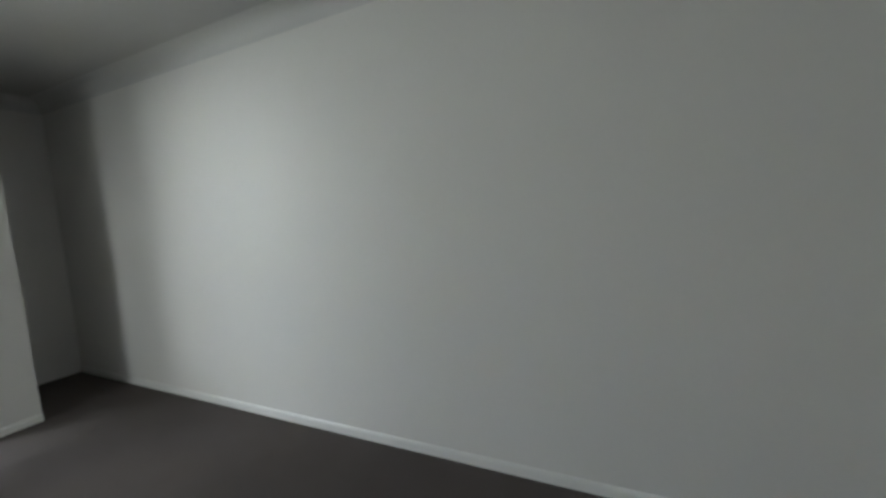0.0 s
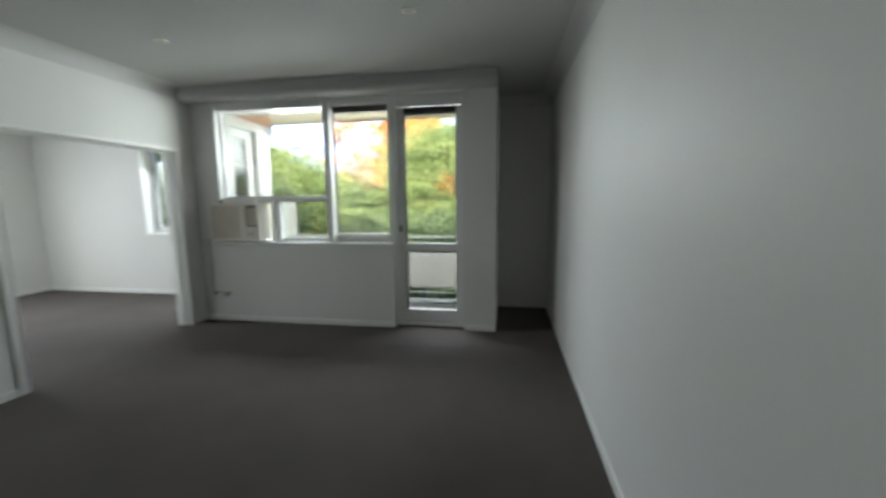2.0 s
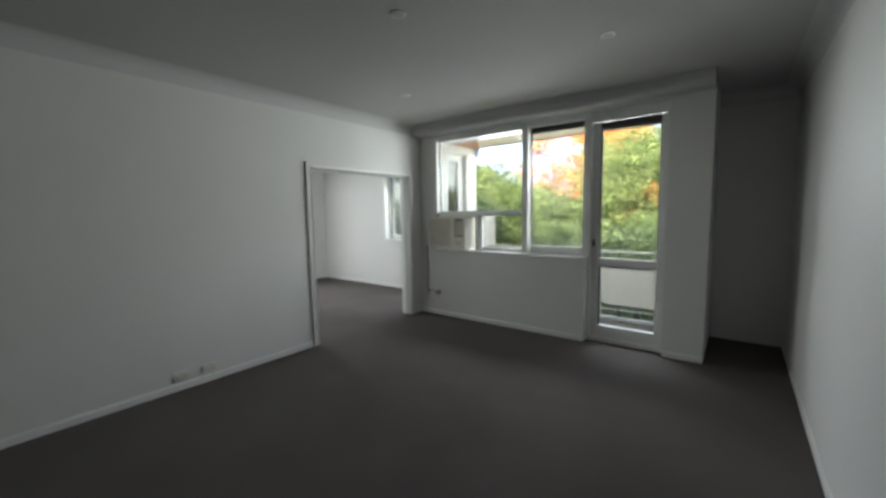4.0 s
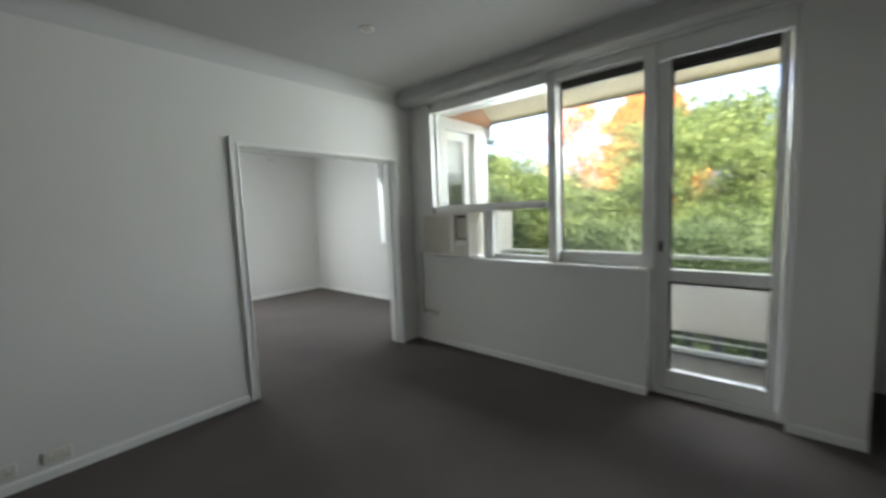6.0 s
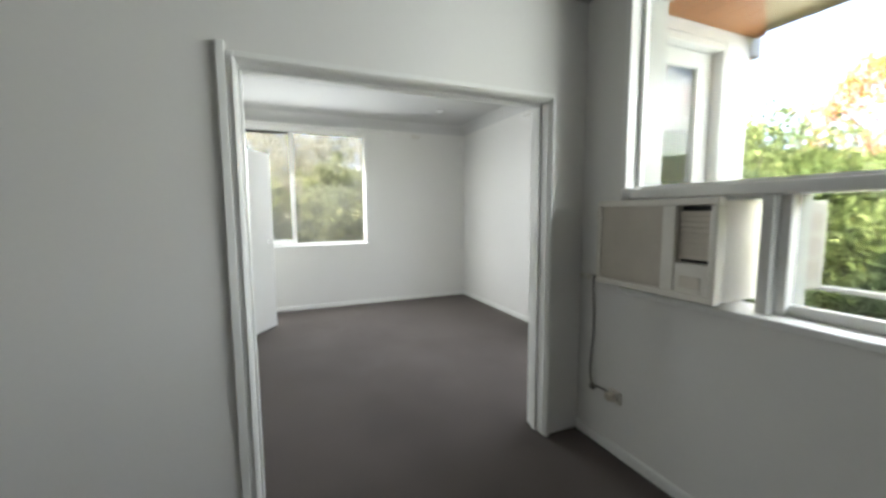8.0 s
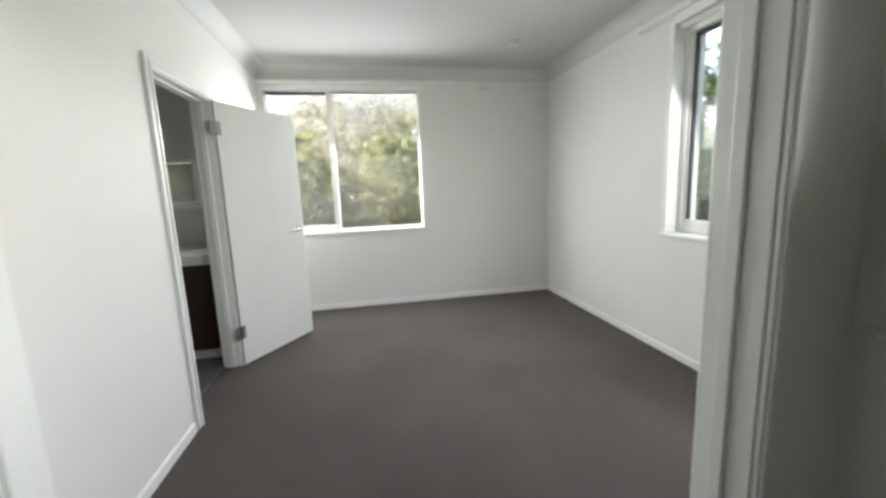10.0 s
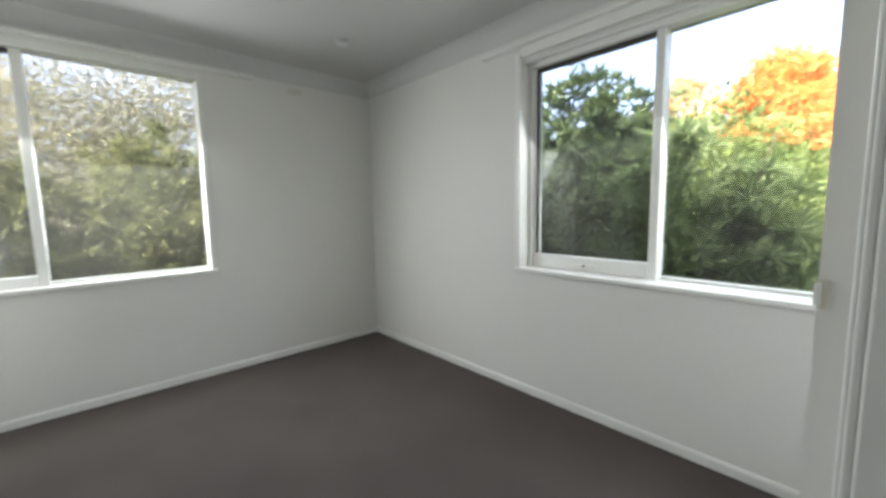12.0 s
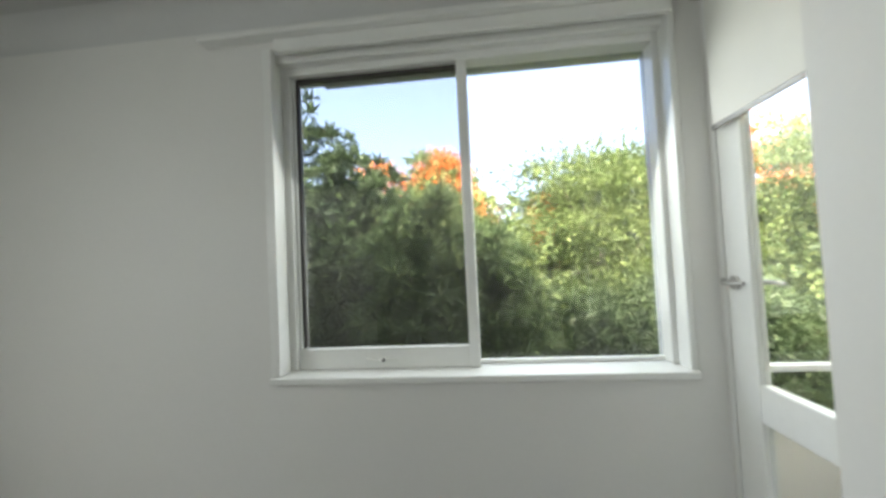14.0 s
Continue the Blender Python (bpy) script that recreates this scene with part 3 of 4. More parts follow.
bar("keeper", d2, EX - 0.03, 5.594, 1.285, EX - 0.0205, 5.618, 1.315, METAL, 0.003, "satin metal lock keeper")
part("outer_lever", merged(rod((EX + 0.022, 5.535, 1.30), (EX + 0.07, 5.535, 1.30), 0.009), rod((EX + 0.066, 5.54, 1.30), (EX + 0.066, 5.42, 1.296), 0.008)), METAL, d2, "lever handle on the balcony side")
rb = tagged(mesh("roller_blind", soft_box(EX - 0.052, 5.04, 1.905, EX - 0.049, 5.555, 2.45, 0.001, 1), BLIND), "pale fabric roller blind half lowered over the glazed door", "blind")
part("roller", rod((EX - 0.07, 5.03, 2.46), (EX - 0.07, 5.565, 2.46), 0.022, 14), BLIND, rb, "rolled fabric tube", True)
part("bottom_bar", soft_box(EX - 0.056, 5.04, 1.888, EX - 0.045, 5.555, 1.907, 0.003), STEEL, rb, "grey bottom bar")
part("bracket", soft_box(EX - 0.095, 5.566, 2.42, EX - 0.022, 5.571, 2.50, 0.002), METAL, rb)

# ---- kitchen door ----
ang = math.atan2(2.794 - 2.362, -4.993 + 4.330)
kd = thing("door_3", (0, 0, 0), "white flush timber door standing wide open", "door", kind="structure")
part("leaf", soft_box(0, 0, 0, 0.79, 0.036, 2.03, 0.003), GLOSS, kd)
kh = part("door_handle", merged(rod((0.715, 0, 1.02), (0.715, -0.012, 1.02), 0.026, 16), rod((0.715, -0.01, 1.02), (0.715, -0.045, 1.02), 0.009)), METAL, kd, "satin metal lever handle")
part("lever", rod((0.72, -0.042, 1.02), (0.615, -0.042, 1.02), 0.008), METAL, kh)
for z in (0.22, 1.79):
    part("hinge", merged(soft_box(-0.004, -0.004, z, 0.035, -0.0005, z + 0.10, 0.001, 1), soft_box(-0.055, -0.004, z, -0.006, 0.0, z + 0.10, 0.001, 1), rod((-0.004, -0.006, z), (-0.004, -0.006, z + 0.10), 0.007)), STEEL, kd, "steel butt hinge")
kd.matrix_world = Matrix.Translation((-4.332, 2.362, 0.012)) @ Matrix.Rotation(ang, 4, "Z")

# ---- room air conditioner in the window ----
ac = thing("air_conditioner", (-1.33, 4.75, 0.956), "cream window-mounted room air conditioner with a ribbed grille", "air conditioner")
bar("casing", ac, -1.57, 4.512, 0.985, -1.02, 5.28, 1.405, PLASTIC, 0.006)
FY = 4.46
bar("front_frame", ac, -1.64, FY, 1.385, -1.015, 4.51, 1.415, PLASTIC, 0.006)
bar("front_frame", ac, -1.64, FY, 0.98, -1.015, 4.51, 1.010, PLASTIC, 0.006)
bar("front_frame", ac, -1.64, FY, 1.01, -1.615, 4.51, 1.385, PLASTIC, 0.006)
bar("front_frame", ac, -1.255, FY, 1.01, -1.19, 4.51, 1.385, PLASTIC, 0.006)
bar("front_frame", ac, -1.045, FY, 1.01, -1.015, 4.51, 1.385, PLASTIC, 0.006)
bar("control_panel", ac, -1.19, FY + 0.004, 1.01, -1.045, 4.51, 1.14, PLASTIC, 0.004)
bar("control_recess", ac, -1.165, FY + 0.001, 1.035, -1.075, FY + 0.006, 1.085, GRILLE, 0.002, "faint greyish control flap")
# ribbed intake grille: a backing with close horizontal ribs
bar("grille_back", ac, -1.615, FY + 0.014, 1.01, -1.255, 4.51, 1.385, GRILLE, 0.002)
bm = bmesh.new()
for i in range(38):
    z = 1.014 + i * 0.0097
    box(bm, -1.614, FY + 0.006, z, -1.256, FY + 0.016, z + 0.0052)
part("grille_ribs", bm, GRILLE, ac, "fine beige horizontal ribs")
# air outlet with tilted louvres over a dark opening
bar("outlet_back", ac, -1.188, FY + 0.042, 1.142, -1.047, 4.51, 1.383, BLACK, 0.002, "dark air outlet")
for i in range(9):
    z = 1.158 + i * 0.0228
    b = soft_box(-1.186, -0.0125, -0.002, -1.049, 0.0125, 0.002, 0.0012, 1)
    bmesh.ops.rotate(b, verts=b.verts[:], cent=(0, 0, 0), matrix=Matrix.Rotation(radians(58), 3, "X"))
    bmesh.ops.translate(b, verts=b.verts[:], vec=(0, FY + 0.020, z + 0.01))
    part("louvre", b, GRILLE, ac, "beige louvre blade" if i == 0 else "")
# outer side: a slotted strip and three recessed panels
for i in range(16):
    z = 1.03 + i * 0.0215
    bar("side_slot", ac, -1.0215, 4.945, z, -1.0185, 4.985, z + 0.011, STEEL, 0.001, "dark slot" if i == 0 else "")
for z in (1.035, 1.147, 1.259):
    bar("side_panel", ac, -1.0215, 5.12, z, -1.0185, 5.235, z + 0.09, GRILLE, 0.001, "grey recessed panel")
bar("infill_board", ac, -1.573, GY - 0.03, 1.407, -0.951, GY + 0.0, 1.4245, GLOSS, 0.002)


def tube(points, r, seg=8):
    """A cable through points."""
    cu = bpy.data.curves.new("tmp", "CURVE")
    cu.dimensions, cu.bevel_depth, cu.bevel_resolution = "3D", r, 2
    sp = cu.splines.new("NURBS")
    sp.points.add(len(points) - 1)
    for p, q in zip(sp.points, points):
        p.co = (*q, 1)
    sp.use_endpoint_u, sp.order_u = True, 3
    ob = new("tmp", cu)
    me = bpy.data.meshes.new_from_object(ob.evaluated_get(bpy.context.evaluated_depsgraph_get()))
    bpy.data.objects.remove(ob)
    b = bmesh.new()
    b.from_mesh(me)
    return b


cord = part("power_cord", tube([(-1.64, 4.50, 1.0), (-1.70, 4.535, 1.005), (-1.742, 4.545, 0.98), (-1.738, 4.548, 0.85), (-1.726, 4.548, 0.68), (-1.745, 4.548, 0.50), (-1.748, 4.548, 0.40), (-1.725, 4.545, 0.335), (-1.68, 4.542, 0.345), (-1.60, 4.535, 0.355), (-1.575, 4.53, 0.345)], 0.005), CORD, ac, "grey power cord hanging down to a plug", True)
part("cord_clip", soft_box(-1.735, 4.53, 0.315, -1.705, 4.558, 0.345, 0.006), STEEL, cord, "small dark cord clip")
part("plug", soft_box(-1.59, 4.50, 0.318, -1.545, 4.548, 0.358, 0.008), GRILLE, cord, "dull beige plug")
bk = tagged(mesh("isolator_switch", soft_box(-1.838, 4.535, 0.965, -1.75, 4.557, 0.995, 0.004), PLASTIC), "small cream surface-mounted switch on the wall", "switch")
part("rocker", soft_box(-1.80, 4.53, 0.973, -1.78, 4.536, 0.987, 0.002), GLOSS, bk)


def outlet(x, y, z, w, facing, label):
    """A double power outlet on a wall; facing: 'x' stands out to +x, 'y' to -y."""
    t = thing("power_outlet", (0, 0, 0), label, "power outlet", "power outlets")
    part("plate", soft_box(-w / 2, -0.011, -0.036, w / 2, 0, 0.036, 0.004), PLASTIC, t)
    for s in (-1, 1):
        u = s * w * 0.25
        part("switch", soft_box(u - 0.006, -0.015, 0.008, u + 0.006, -0.0105, 0.026, 0.002), GLOSS, t)
        for k in (-1, 1):
            b = soft_box(-0.0012, -0.0118, -0.005, 0.0012, -0.0106, 0.005, 0.0003, 1)
            bmesh.ops.rotate(b, verts=b.verts[:], cent=(0, 0, 0), matrix=Matrix.Rotation(radians(25 * k), 3, "Y"))
            bmesh.ops.translate(b, verts=b.verts[:], vec=(u + k * 0.007, 0, -0.010))
            part("slot", b, BLACK, t)
    t.matrix_world = pose(x, y, z, 0, 0, 90 if facing == "x" else 0)
    return t


outlet(XW, 1.60, 0.125, 0.12, "x", "white double power outlet just above the skirting")
outlet(XW, 1.38, 0.125, 0.12, "x", "white double power outlet just above the skirting")
outlet(-1.565, YN, 0.335, 0.085, "y", "white power outlet under the air conditioner")


def smoke_alarm(x, y, r, label):
    t = thing("smoke_alarm", (x, y, TOP), label, "smoke alarm")
    part("base", rod((x, y, TOP), (x, y, TOP - 0.012), r, 28), COVE, t)
    part("cover", rod((x, y, TOP - 0.0121), (x, y, TOP - 0.030), r * 0.72, 28, r * 0.92), COVE, t)
    part("vent", rod((x, y, TOP - 0.0301), (x, y, TOP - 0.032), r * 0.3, 20), COVE, t)


smoke_alarm(-4.82, 4.86, 0.05, "round white smoke alarm on the ceiling")


def downlight(x, y):
    t = thing("downlight", (x, y, TOP), "small round ceiling downlight, switched off", "downlight", "downlights of the larger room")
    part("rim", rod((x, y, TOP), (x, y, TOP - 0.006), 0.05, 28, 0.045), GLOSS, t)
    part("lens", rod((x, y, TOP - 0.0061), (x, y, TOP - 0.008), 0.034, 24), GRILLE, t, "dull grey lens")


for x, y in ((1.09, 3.15), (0.17, 2.04), (-0.91, 3.27)):
    downlight(x, y)
catch = thing("door_catch", (PX, PY0, 1.175), "small white catch on the corner of the pier", "door catch")
bar("plate", catch, PX - 0.001, PY0 - 0.004, 1.175, PX + 0.016, PY0, 1.238, PLASTIC, 0.001)
bar("keeper", catch, PX - 0.006, PY0 - 0.010, 1.183, PX + 0.007, PY0 - 0.0041, 1.230, GLOSS, 0.002)
vent = thing("wall_vent", (BX0, 4.82, 2.42), "small white plaster wall vent high on the wall", "vent")
bar("plate", vent, BX0, 4.75, 2.455, BX0 + 0.008, 4.91, 2.525, WALL, 0.003)
for i in range(4):
    bar("slot", vent, BX0 + 0.008, 4.765, 2.466 + i * 0.014, BX0 + 0.0095, 4.895, 2.471 + i * 0.014, GRILLE, 0.0004)
# added bracket in place of a joint mark by the pelmet of the larger room
tagged(mesh("joint_bracket", merged(soft_box(-0.977, YN - 0.004, 2.50, -0.963, YN, 2.544, 0.002), rod((-0.97, YN, 2.525), (-0.97, YN - 0.04, 2.525), 0.004)), GLOSS), "small white bracket standing in for a joint above the window", "bracket")

# ---- kitchen seen through the door ----
CX = -4.52
cab = thing("base_cabinet", (CX, 1.4, 0), "dark brown laminate base cabinet on a white plinth", "cabinet")
bar("plinth", cab, CX - 0.60, 0.60, 0.011, CX - 0.04, 2.10, 0.095, WORKTOP, 0.003, "white plinth")
bar("body", cab, CX - 0.62, 0.60, 0.096, CX - 0.02, 2.10, 0.815, BROWN, 0.003)
for i in range(3):
    bar("door", cab, CX - 0.019, 0.605 + 0.5 * i, 0.10, CX, 1.095 + 0.5 * i, 0.812, BROWN, 0.003)
tagged(mesh("worktop", soft_box(CX - 0.66, 0.58, 0.818, CX + 0.02, 2.12, 0.902, 0.006), WORKTOP), "white laminate kitchen worktop", "worktop")
w4 = thing("window_4", (KX0, 1.43, 1.27), "small white kitchen window over the worktop", "window", kind="structure")
bar("window_sill", w4, KX0 + 0.06, 0.28, 1.245, KX0 - 0.18, 1.88, 1.275)
bar("window_frame", w4, KX0 + 0.005, 0.30, 1.275, KX0 - 0.1, 0.34, 1.72)
bar("window_frame", w4, KX0 + 0.005, 1.82, 1.275, KX0 - 0.1, 1.86, 1.72)
bar("window_frame", w4, KX0 + 0.005, 0.34, 1.68, KX0 - 0.1, 1.82, 1.72)
bar("sash", w4, KX0 - 0.02, 0.34, 1.275, KX0 - 0.06, 1.82, 1.315)
pane("pane", w4, KX0 - 0.05, 0.34, 1.315, KX0 - 0.046, 1.82, 1.68, GLASS_DULL)

# ---- balcony ----
bm = bmesh.new()
box(bm, -1.74, 4.85, -0.30, 1.45, 5.95, -0.06)
tagged(mesh("balcony_slab", bm, CONCRETE), "bare grey concrete balcony slab", "balcony", kind="structure")
bm = bmesh.new()
box(bm, -1.738, 4.845, 2.545, 1.45, 5.93, 2.9)
tagged(mesh("balcony_soffit", bm, SOFFIT), "cream painted underside of the slab over the balcony", "soffit", kind="structure")
eave_boards = thing("soffit_boards", (-1.5, 5.4, 2.49), "varnished brown timber boards under the eave", "soffit", kind="structure")
for i in range(8):
    bm = bmesh.new()
    a, b = 4.85 + i * 0.134, 4.980 + i * 0.134
    xa, xb = -1.12 - 0.50 * (a - 4.8), -1.12 - 0.50 * (b - 4.8)
    lo = [bm.verts.new((x, y, 2.520)) for x, y in ((-1.735, a), (xa, a), (xb, b), (-1.735, b))]
    hi = [bm.verts.new((v.co.x, v.co.y, 2.544)) for v in lo]
    bm.faces.new(lo)
    bm.faces.new(hi)
    for k in range(4):
        bm.faces.new([lo[k], lo[(k + 1) % 4], hi[(k + 1) % 4], hi[k]])
    part("board", bm, TIMBER, eave_boards)
bm = bmesh.new()
box(bm, -3.60, 5.88, 2.405, -1.74, 5.98, 2.9)
tagged(mesh("eave", bm, GLOSS), "pale painted eave over the window", "eave", kind="structure")

bal = thing("balustrade", (0, 5.82, -0.06), "balcony balustrade with a pale cement panel between white metal rails", "balustrade", kind="structure")
part("top_rail", soft_box(-1.70, 5.80, 0.885, 1.44, 5.85, 0.915, 0.006), GLOSS, bal)
for x0, x1 in ((-1.60, -0.68), (-0.62, 0.32), (0.38, 1.39)):
    b = bmesh.new()
    box(b, x0, 5.815, 0.165, x1, 5.835, 0.70)
    upright = [e for e in b.edges if abs(e.verts[0].co.y - e.verts[1].co.y) > 0.01]
    bmesh.ops.bevel(b, geom=upright, offset=0.07, segments=6, affect="EDGES", profile=0.5)
    part("panel", b, PANEL, bal, "pale grey fibre-cement panel with rounded corners")
part("bottom_rail", rod((-1.70, 5.80, 0.105), (1.44, 5.80, 0.105), 0.008), GLOSS, bal)
part("bottom_rail", soft_box(-1.70, 5.79, -0.045, 1.44, 5.84, 0.0, 0.005), GLOSS, bal)
for x in (-1.69, -0.65, 0.35, 1.42):
    part("post", soft_box(x - 0.02, 5.80, -0.06, x + 0.02, 5.84, 0.885, 0.004), GLOSS, bal)



def flower_pot(x, y, r, h):
    """A tapered pot with a rolled rim, earth inside."""
    t = thing("flower_pot", (x, y, -0.06), "dark grey tapered plant pot on the balcony slab", "pot", "pots on the balcony")
    part("bowl", rod((x, y, -0.06), (x, y, -0.06 + h - 0.03), r * 0.7, 20, r * 0.94), POT, t, smooth=True)
    part("rim", rod((x, y, -0.06 + h - 0.03), (x, y, -0.06 + h), r, 20), POT, t)
    part("soil", rod((x, y, -0.06 + h), (x, y, -0.055 + h), r * 0.85, 20), BARK, t, "dark dry soil")


for x, r, h in ((0.60, 0.048, 0.24), (0.83, 0.052, 0.26), (1.12, 0.05, 0.25)):
    flower_pot(x, 5.89, r, h)

# ---- storey below and roof ----
GZ = -3.2
bm = bmesh.new()
box(bm, -5.96, YS - 0.25, GZ, XE + 0.25, 4.84, -0.251)
box(bm, -5.96, 4.84, GZ, -1.74, 5.87, -0.251)
box(bm, 1.45, 4.84, GZ, XE + 0.25, 5.86, -0.251)
tagged(mesh("wall_lower_storey", bm, BRICK), "red-brown brick wall of the storey below", "wall", kind="structure")
bm = bmesh.new()
box(bm, -6.15, YS - 0.35, 2.94, XE + 0.35, 6.2, 3.0)
tagged(mesh("roof", bm, TILEROOF), "flat roof over the flat", "roof", kind="structure")

# ---- garden ----
bm = bmesh.new()
box(bm, -900, -900, GZ - 0.3, 900, 900, GZ)
tagged(mesh("ground", bm, GRASS), "leaf-strewn garden ground and lawn", "ground", kind="structure")
rng = np.random.default_rng(7)


def leaves(centres, out_dirs, size, slim=0.45, droop=0.35, wild=0.75):
    """Leaf blades, two folded triangles each, at the centres; out_dirs lean them outwards."""
    n = len(centres)
    d = out_dirs + rng.normal(0, wild, (n, 3))
    d[:, 2] -= droop
    d /= np.linalg.norm(d, axis=1, keepdims=True) + 1e-9
    s = np.cross(d, rng.normal(0, 1, (n, 3)))
    s /= np.linalg.norm(s, axis=1, keepdims=True) + 1e-9
    up = np.cross(s, d)
    ln = (size * rng.uniform(0.6, 1.35, n))[:, None]
    v = np.empty((n, 4, 3))
    v[:, 0] = centres - d * ln * 0.5
    v[:, 1] = centres + s * ln * slim * 0.5 + up * ln * 0.08
    v[:, 2] = centres + d * ln * 0.5
    v[:, 3] = centres - s * ln * slim * 0.5 + up * ln * 0.08
    return v.reshape(-1, 3)


def leaf_mesh(name, verts, mat):
    n = len(verts) // 4
    base = np.arange(n)[:, None] * 4
    faces = np.concatenate([base + [0, 1, 2], base + [0, 2, 3]]).tolist()
    me = bpy.data.meshes.new(name)
    me.from_pydata(verts.tolist(), [], faces)
    me.materials.append(mat)
    return new(name, me)


def crown_points(c, r, clumps, per, spread, floor_z, flat=0.6):
    """Clumps of leaves set through an uneven crown, most of them near its outside."""
    pts, dirs = [], []
    c, r = np.array(c), np.array(r)
    for _ in range(clumps):
        u = rng.normal(0, 1, 3)
        u /= np.linalg.norm(u)
        rad = rng.uniform(0.45, 1.0) ** 0.5 * rng.uniform(0.82, 1.12)
        p = c + u * r * rad
        if p[2] < floor_z:
            continue
        q = rng.normal(0, 1, (per, 3)) * spread * rng.uniform(0.7, 1.4)
        q[:, 2] *= flat
        pts.append(p + q)
        dirs.append(np.repeat([u * 0.7], per, 0) + q / spread * 0.4)
    return np.concatenate(pts), np.concatenate(dirs)


def whorl_points(c, r, clumps, per, size, floor_z):
    """Whorls of long leaves at the shoots' ends, each radiating from one point."""
    pts, dirs = [], []
    c, r = np.array(c), np.array(r)
    for _ in range(clumps):
        u = rng.normal(0, 1, 3)
        u /= np.linalg.norm(u)
        p = c + u * r * rng.uniform(0.35, 1.0) ** 0.5 * rng.uniform(0.85, 1.1)
        if p[2] < floor_z:
            continue
        d = rng.normal(0, 1, (per, 3)) + u * 0.6 + np.array([0, 0, 0.25])
        d /= np.linalg.norm(d, axis=1, keepdims=True)
        pts.append(p + d * size * 0.5)
        dirs.append(d)
    return np.concatenate(pts), np.concatenate(dirs)


def tree(name, x, y, r, top, bottom, mat, label, clumps, per, size, spread, category="tree", slim=0.45, droop=0.35, flat=0.6, whorl=False):
    """A tapered trunk with limbs and a crown of many leaves."""
    t = thing(name, (x, y, GZ), label, category, "garden " + category + "s")
    cz = (top + bottom) / 2
    rz = (top - bottom) / 2
    tr = rod((x, y, GZ), (x + 0.1, y, cz), 0.05 * r + 0.05, 9, 0.02 * r + 0.02)
    limbs = [tr]
    for i in range(9):
        a, e = rng.uniform(0, 2 * math.pi), rng.uniform(0.1, 0.9)
        z = GZ + (cz - GZ) * rng.uniform(0.5, 1.0)
        end = (x + math.cos(a) * r * 0.8, y + math.sin(a) * r * 0.8, z + rz * e)
        limbs.append(rod((x + 0.05, y, z), end, 0.02 * r + 0.015, 6, 0.006))
    part("trunk", merged(*limbs), BARK, t)
    if whorl:
        p, d = whorl_points((x, y, cz), (r, r, rz), clumps, per, size, GZ + 0.05)
    else:
        p, d = crown_points((x, y, cz), (r, r, rz), clumps, per, spread, GZ + 0.05, flat)
    ob = leaf_mesh("crown", leaves(p, d, size, slim, droop, 0.12 if whorl else 0.75), mat)
    ob.parent = t
    ob.matrix_parent_inverse = t.matrix_world.inverted()
    return t


# green trees across the garden, in front of the balcony
for x, y, r, top, bottom, m in (
        (-0.2, 12.4, 2.0, 3.95, -1.6, LEAF_LIGHT), (2.7, 12.8, 1.6, 2.7, -2.6, LEAF_LIGHT), (-3.6, 12.8, 2.0, 1.95, -2.8, LEAF),
        (5.0, 12.5, 2.6, 4.2, -1.8, LEAF_LIGHT), (8.5, 12.0, 2.7, 4.8, -1.8, LEAF_LIGHT), (0.2, 10.2, 1.9, 1.3, -3.0, LEAF),
        (3.4, 9.6, 1.8, 1.9, -3.0, LEAF_LIGHT), (-2.3, 10.4, 1.7, 1.1, -3.0, LEAF), (-3.4, 9.6, 1.0, 2.6, -3.0, LEAF_LIGHT),
        (-6.4, 14.5, 2.4, 2.9, -2.8, LEAF), (-9.4, 16.0, 3.0, 3.6, -2.6, LEAF), (-13, 18.0, 3.0, 3.8, -2.6, LEAF), (6.5, 8.5, 1.8, 2.2, -3.0, LEAF_LIGHT)):
    tree("garden_tree", x, y, r, top, bottom, m, "leafy yellow-green garden tree with layered branches" if m is LEAF_LIGHT else "dense mid-green garden tree beyond the balcony", 260, 250, 0.115, 0.34, flat=0.40)
tree("autumn_tree", -5.0, 29.0, 2.5, 8.6, -1.5, LEAF_ORANGE, "tall tree in bright orange autumn leaf", 420, 150, 0.26, 0.40)
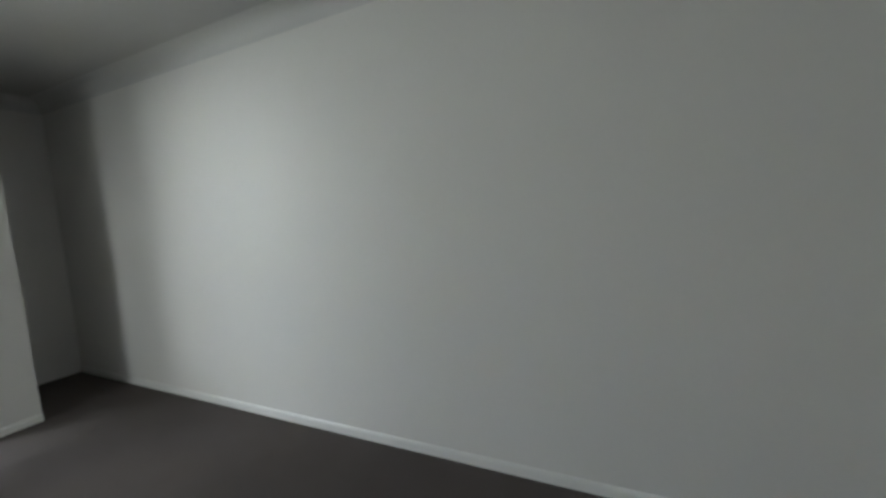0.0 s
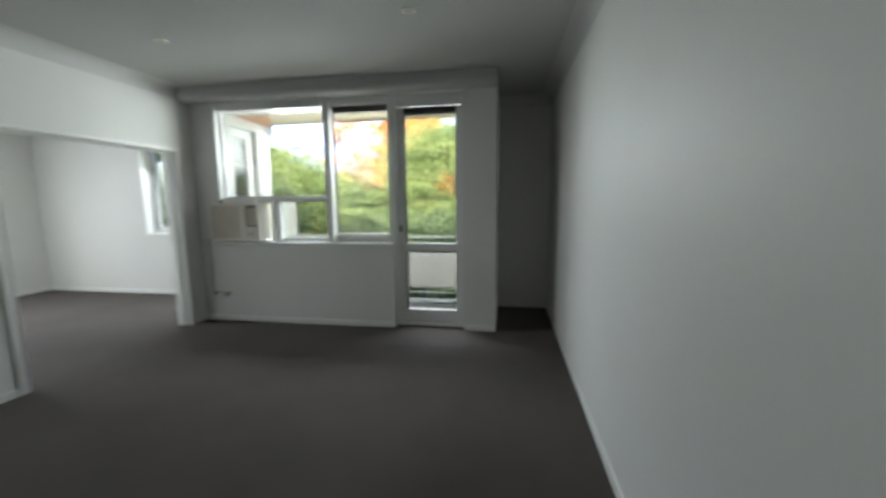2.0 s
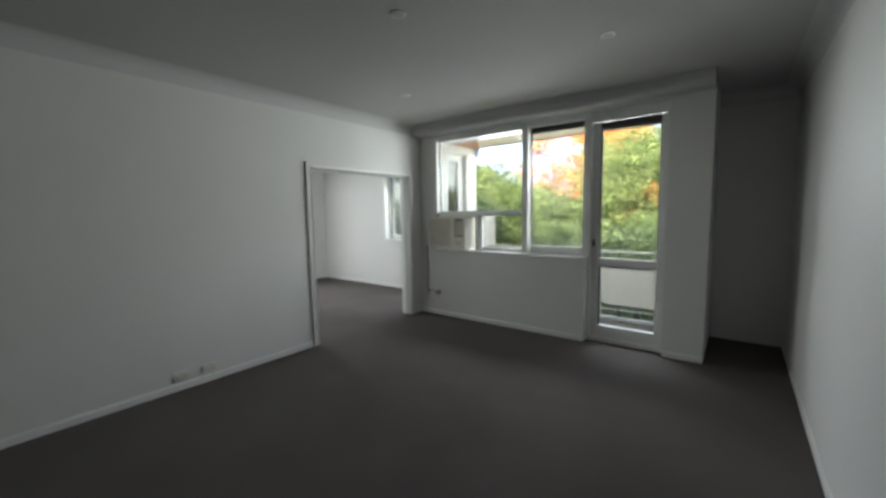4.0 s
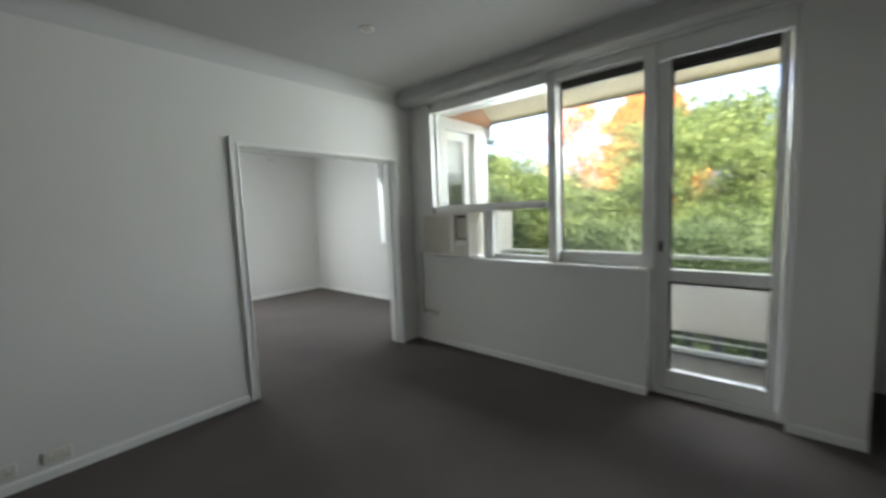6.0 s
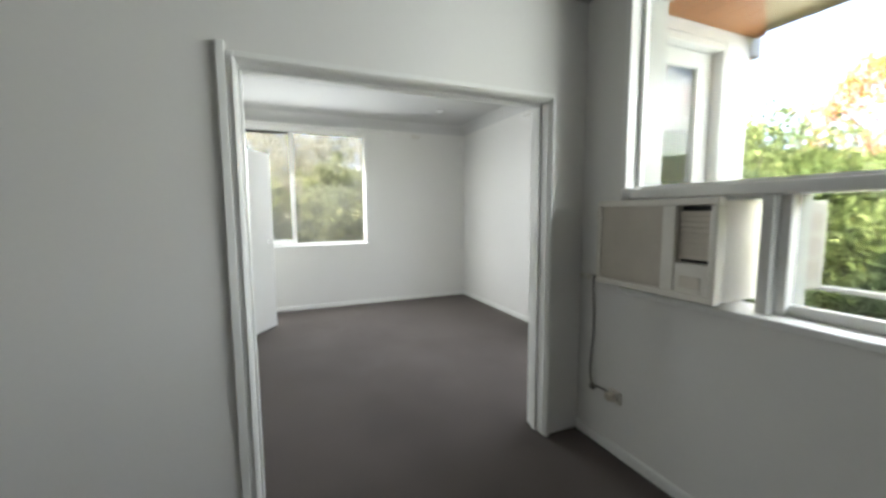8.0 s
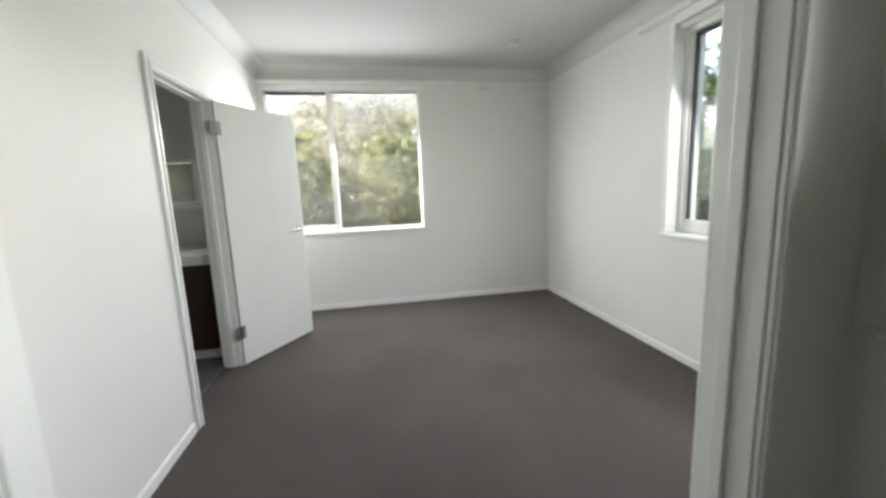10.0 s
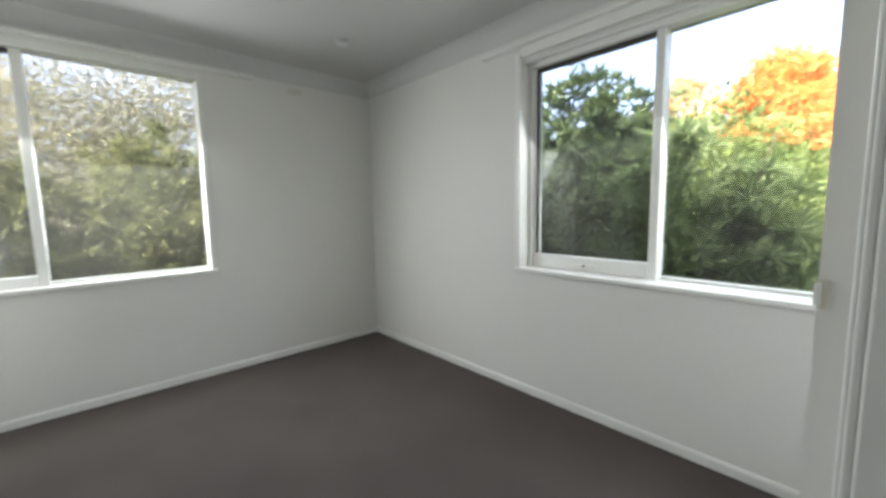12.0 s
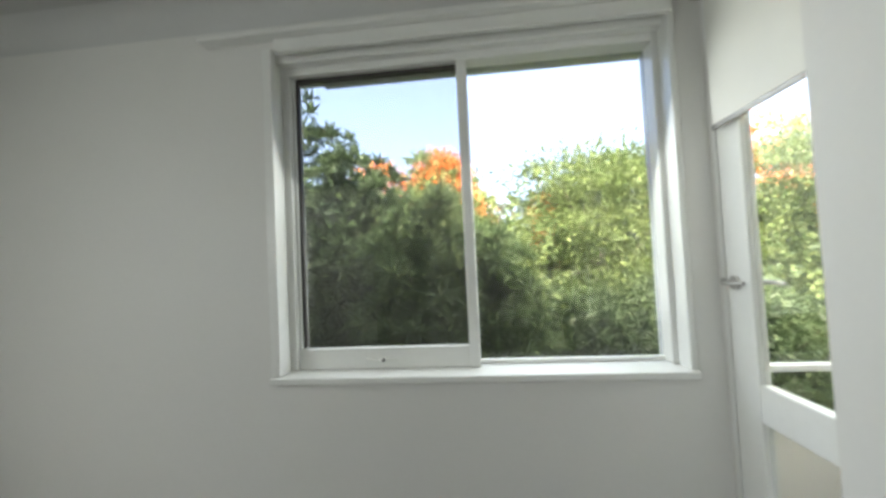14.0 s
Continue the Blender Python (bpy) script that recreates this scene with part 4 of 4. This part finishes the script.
tree("autumn_tree", -9.6, 29.0, 2.2, 8.8, 1.5, LEAF_ORANGE, "thin half-bare orange autumn tree with fine twigs", 100, 40, 0.24, 0.34)
tree("autumn_tree", 9.5, 24.0, 3.4, 8.4, 0.0, LEAF_ORANGE, "broad tree in orange autumn leaf behind green trees", 260, 60, 0.26, 0.36)
tree("autumn_tree", -1.45, 12.2, 0.24, 2.9, 1.2, LEAF_ORANGE, "slender young orange tree among the green", 60, 30, 0.07, 0.09)
# slender-leaved shrubs close to the second room, their leaves in whorls
# The last two are added to darken the view from the kitchen window.
for x, y, r, top, m in ((-5.0, 8.9, 1.2, 3.5, LEAF_DARK), (-4.3, 8.7, 1.0, 2.9, LEAF_DARK), (-6.3, 8.6, 1.3, 3.4, LEAF_DARK), (-5.0, 10.4, 1.5, 3.3, LEAF_DARK), (-3.25, 7.6, 0.85, 2.35, LEAF_MID), (-2.6, 7.7, 0.5, 1.65, LEAF_MID), (-1.5, 8.8, 0.9, 0.9, LEAF_DARK), (-3.4, 7.9, 0.8, 0.9, LEAF_DARK), (-7.2, 1.3, 0.8, 2.4, LEAF_DARK), (-7.1, 0.0, 0.8, 2.2, LEAF_DARK)):
    tree("tall_shrub", x, y, r, top, -2.9, m, "tall dark shrub with slender drooping leaves" if m is LEAF_DARK else "mid-green shrub with long leaves near the window", 850 if m is LEAF_DARK else 480, 22, 0.20, 0.19, "shrub", 0.20, 0.25, 0.9, True)
# olive hedge beyond the west window
for x, y, r, top in ((-9.3, 2.2, 1.3, 2.45), (-9.5, 4.2, 1.4, 2.6), (-9.2, 0.3, 1.3, 2.2), (-9.6, 6.2, 1.4, 2.5), (-8.9, 8.0, 1.4, 2.4)):
    tree("hedge_shrub", x, y, r, top, -2.9, LEAF_OLIVE, "olive-green bamboo-like hedge shrub", 1100, 20, 0.21, 0.19, "shrub", 0.16, 0.2, 0.9, True)
for x, y, top in ((-12.5, 2.6, 4.6), (-13.0, 5.2, 5.0), (-12.2, -0.2, 4.2), (-13.5, 7.6, 4.6)):
    tree("sparse_tree", x, y, 2.0, top, -2.0, LEAF_PALE, "sparse pale olive tree behind the hedge", 300, 170, 0.085, 0.5)
